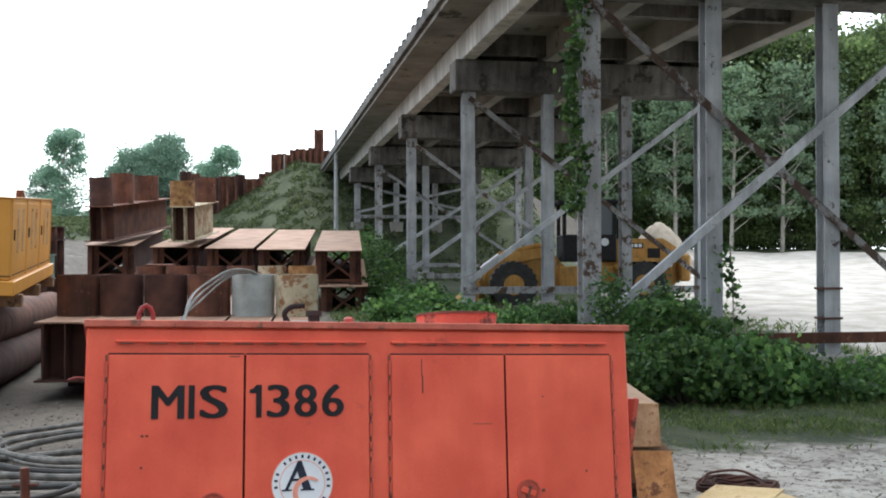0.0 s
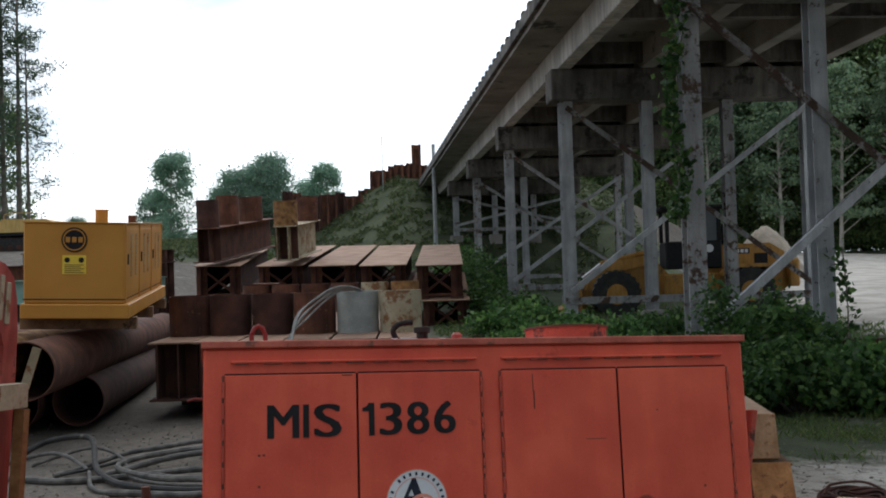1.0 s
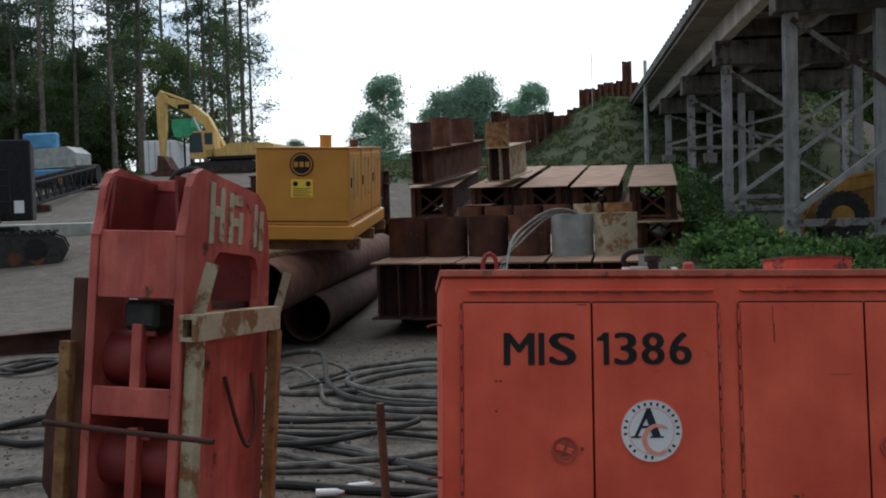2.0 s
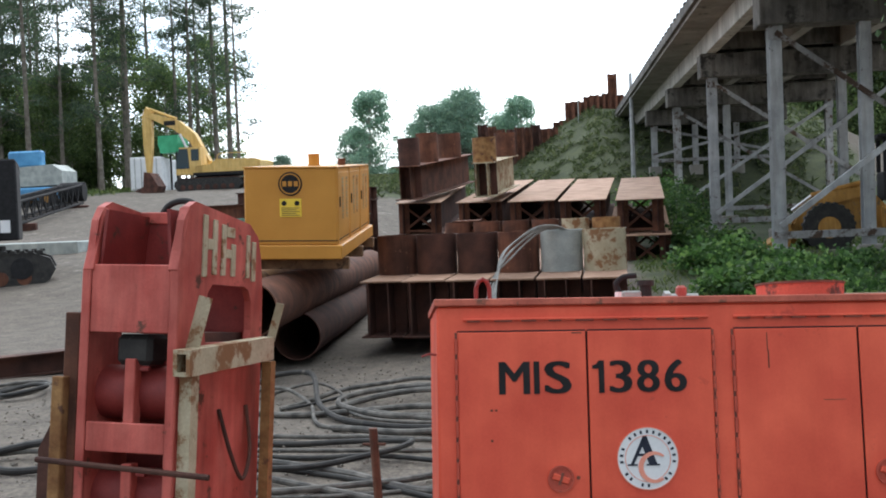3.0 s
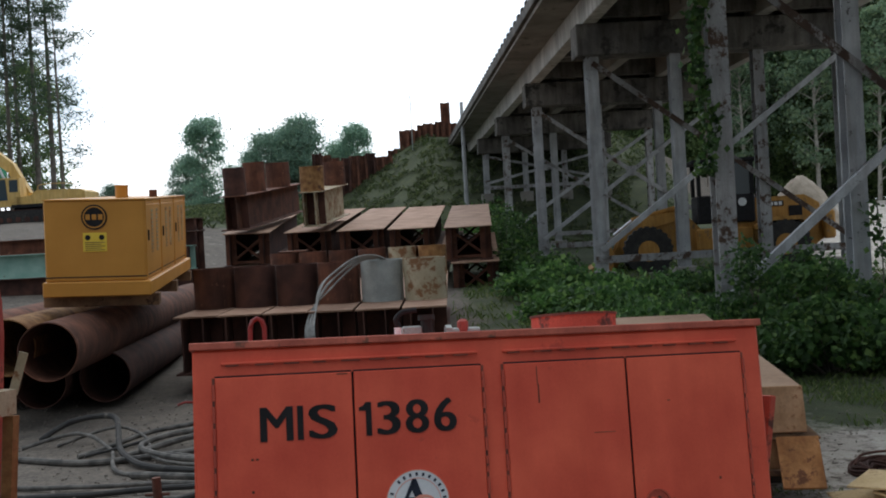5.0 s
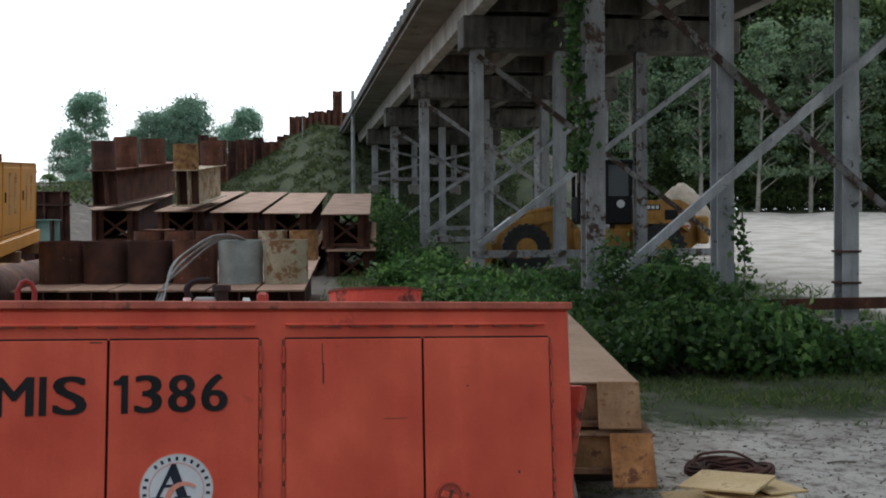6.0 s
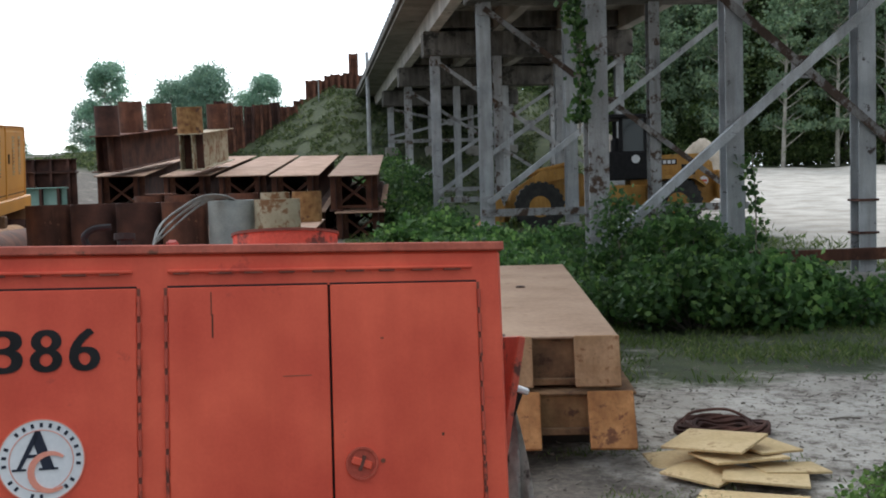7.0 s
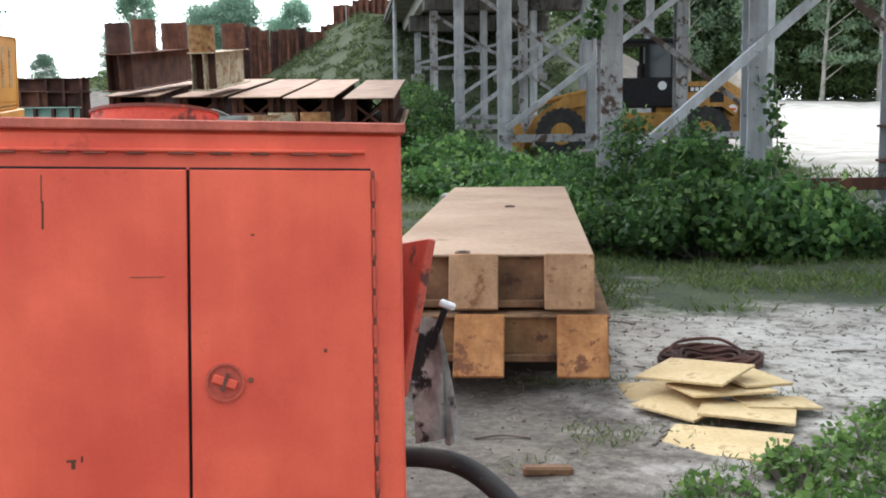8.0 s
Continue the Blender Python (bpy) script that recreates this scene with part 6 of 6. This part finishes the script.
# pine wood on the left
PINES = [pine(51, 26, 3600, "tall bare-stemmed pine with a thin crown"), pine(52, 23, 3300, "tall slim pine with a thin crown", 0.35), pine(53, 28, 3600, "tall pine in a dense stand", 0.5)]
row = [(0, -58.6, 85, 1.1), (1, -52.3, 86, 1.1), (2, -50.8, 88, 1.0), (0, -48.8, 87, 1.05), (1, -46.8, 85, 0.82)]
for i in range(34):
    row.append((rng.choice((0, 1, 2)), rng.uniform(-100, -55), rng.uniform(72, 105), rng.uniform(0.85, 1.2)))
used = set()
for k, x, y, s in row:
    plant(PINES[k], x, y, s, rng.uniform(0, 360), 0.1, k not in used)
    used.add(k)
for i in range(44):
    plant(WOOD[rng.choice((0, 2, 2, 3))], rng.uniform(-115, -57), rng.uniform(84, 112), rng.uniform(0.5, 0.85), rng.uniform(0, 360), 0.2)


def bush(seed, x, y, r, h, leaves, leaf=0.11, material=BUSH, label="dense dark-green leafy bush under the bridge", group="bushes"):
    np.random.seed(seed)
    rnd = random.Random(seed)
    z = ground_z(x, y)
    ob = thing("bush", Matrix.Translation((x, y, z)), label, "bush", group)
    bm = bmesh.new()
    pts = []
    n = 34
    for k in range(n):
        a, u = rnd.uniform(0, 6.28), rnd.uniform(0.1, 1.0) ** 0.5
        q = Vector((r * u * math.cos(a), r * u * math.sin(a), h * rnd.uniform(0.25, 1.0) * (1.12 - 0.65 * u * u)))
        cyl(bm, (q.x * 0.2, q.y * 0.2, -0.05), q, 0.014, 0.005, seg=5, caps=False)
        m = leaves // n
        g = np.random.normal(size=(m, 3)) * np.array((0.15, 0.15, 0.12)) * r
        c = np.array(q) * 0.95 + g
        pts.append(c[c[:, 2] > 0.0])
    part("woody_base", bm, BARK, ob)
    leafy("foliage", leaf_mesh("foliage", np.concatenate(pts), leaf, material, 0.75, 0.15), ob)
    return ob


BUSHES = ((3.1, 18.7, 1.1, 1.9, 3800), (3.6, 17.9, 0.8, 1.55, 2600), (4.5, 18.4, 0.95, 1.25, 2800), (2.6, 17.2, 0.9, 1.0, 2600), (3.6, 16.6, 1.0, 1.0, 3200), (4.7, 16.9, 0.95, 0.85, 2600), (5.8, 17.2, 0.9, 0.55, 2200), (7.2, 17.8, 1.0, 0.45, 2000), (2.0, 18.0, 0.7, 0.75, 1600), (5.3, 18.3, 0.7, 0.8, 1500),
          (1.7, 19.2, 0.9, 0.6, 2000), (0.7, 21.5, 1.2, 0.45, 2200), (-0.4, 24.5, 1.3, 0.6, 2200), (1.4, 24.0, 1.3, 0.4, 1800), (0.4, 27.5, 1.4, 0.4, 1800), (-1.4, 28.5, 1.2, 0.8, 2200), (-2.2, 33.0, 1.4, 1.1, 2200), (-4.2, 44.0, 1.8, 2.0, 2400), (-5.3, 47.0, 1.8, 2.4, 2400), (2.6, 28.8, 1.3, 0.3, 1500), (5.5, 29.3, 1.4, 0.3, 1500), (2.3, 21.5, 1.3, 0.5, 2000), (4.0, 20.6, 1.2, 0.65, 2200))
for i, (x, y, r, h, n) in enumerate(BUSHES):
    bush(100 + i, x, y, r, h, int(n * 1.25), (0.10 + 0.02 * (i % 3)) if y < 22 else 0.15)
for i, (x, y, r, h, n) in enumerate(((3.42, 7.5, 0.36, 0.20, 900), (3.0, 7.0, 0.34, 0.15, 620), (3.76, 7.9, 0.36, 0.22, 850), (3.9, 7.3, 0.45, 0.34, 1300), (2.6, 7.4, 0.22, 0.07, 260), (2.95, 7.8, 0.12, 0.2, 90), (3.5, 8.25, 0.28, 0.16, 420), (3.8, 8.7, 0.3, 0.18, 420), (3.0, 7.65, 0.2, 0.2, 260))):
    bush(150 + i, x, y, r, h, n, 0.048, WEED, "low leafy weed on the sand", "weeds")
# creeper on two of the piles
for i, (x, y, z0, z1, n) in enumerate(((2.15, 19.45, 2.6, 7.6, 800), (5.0, 19.95, -0.3, 2.0, 170))):
    np.random.seed(170 + i)
    z = np.random.uniform(z0, z1, n)
    c = np.stack([x + np.random.normal(size=n) * 0.10 + 0.1 * np.sin(z * 2.3), y - 0.2 + np.random.normal(size=n) * 0.12, z], 1)
    ob = thing("creeper", I4, "leafy creeper climbing a bridge pile", "creeper", "creepers")
    part("vine", tube(spline([(x, y - 0.2, z0 - 0.2), (x + 0.05, y - 0.22, (z0 + z1) / 2), (x, y - 0.2, z1)], 6), 0.012, 5), BARK, ob)
    leafy("foliage", leaf_mesh("foliage", c, 0.13, BUSH, 0.8), ob)


def scatter(name, count, size, material, area, keep, label, category, lift=0.4, slim=0.14, up=0.85, seed=1):
    """Blades or low leaves over a stretch of ground, as one uncountable mass."""
    rnd = random.Random(seed)
    np.random.seed(seed)
    pts = []
    x0, x1, y0, y1 = area
    tries = 0
    while len(pts) < count and tries < count * 20:
        tries += 1
        x, y = rnd.uniform(x0, x1), rnd.uniform(y0, y1)
        if rnd.random() < keep(x, y):
            pts.append((x, y, ground_z(x, y) + size * lift * rnd.uniform(0.5, 1)))
    ob = new(name, leaf_mesh(name, pts, size, material, slim, up))
    return tagged(ob, label, category, kind="stuff")


def patch(x, y):
    g = grass_at(x, y)
    return g * max(0.0, min(1.0, 0.5 + 1.6 * noise.noise((x * 0.8, y * 0.8, 5))))


scatter("grass", 22000, 0.12, GRASS, (-1.5, 11, 12.5, 22), patch, "short green grass along the bridge", "grass", seed=3)
scatter("grass", 6000, 0.24, GRASS, (-4, 12, 22, 40), patch, "rough green grass under the bridge", "grass", seed=4)
scatter("grass", 5200, 0.055, GRASS, (0.9, 5.2, 5.2, 9.8), lambda x, y: max(0.0, noise.noise((x * 1.7, y * 1.7, 9)) - 0.12 + 0.5 * sstep(7.9, 7.0, y) * sstep(2.0, 2.8, x)) ** 1.3 * 2.2, "sparse tufts of grass on the sand", "grass", seed=5)
scatter("fill_weeds", 26000, 0.38, FILL_GRASS, (-36, 4, 50, 92), lambda x, y: patch(x, y) if grass_at(x, y) > 0.3 else 0, "weeds and grass on the earth fill", "weeds", seed=6, slim=0.3, up=0.4)
scatter("far_grass", 6000, 0.5, GRASS, (-70, -44, 45, 90), lambda x, y: patch(x, y), "rough grass at the wood's edge", "grass", seed=7, slim=0.3, up=0.5)
# bits of bark and twigs on the sand
rnd = random.Random(12)
bm = bmesh.new()
for k in range(800):
    x, y = rnd.uniform(0.9, 8.5), rnd.uniform(7.0, 14.5)
    a, n = rnd.uniform(0, 3.14), rnd.uniform(0.015, 0.055) * (2.2 if rnd.random() < 0.04 else 1)
    z = ground_z(x, y) + 0.008
    cyl(bm, (x, y, z), (x + n * math.cos(a), y + n * math.sin(a), z + rnd.uniform(0, 0.02)), rnd.uniform(0.003, 0.007), seg=4)
tagged(new("twigs", finish("twigs", bm, BARK)), "dark twigs and bark scraps on the sand", "twigs", kind="stuff")
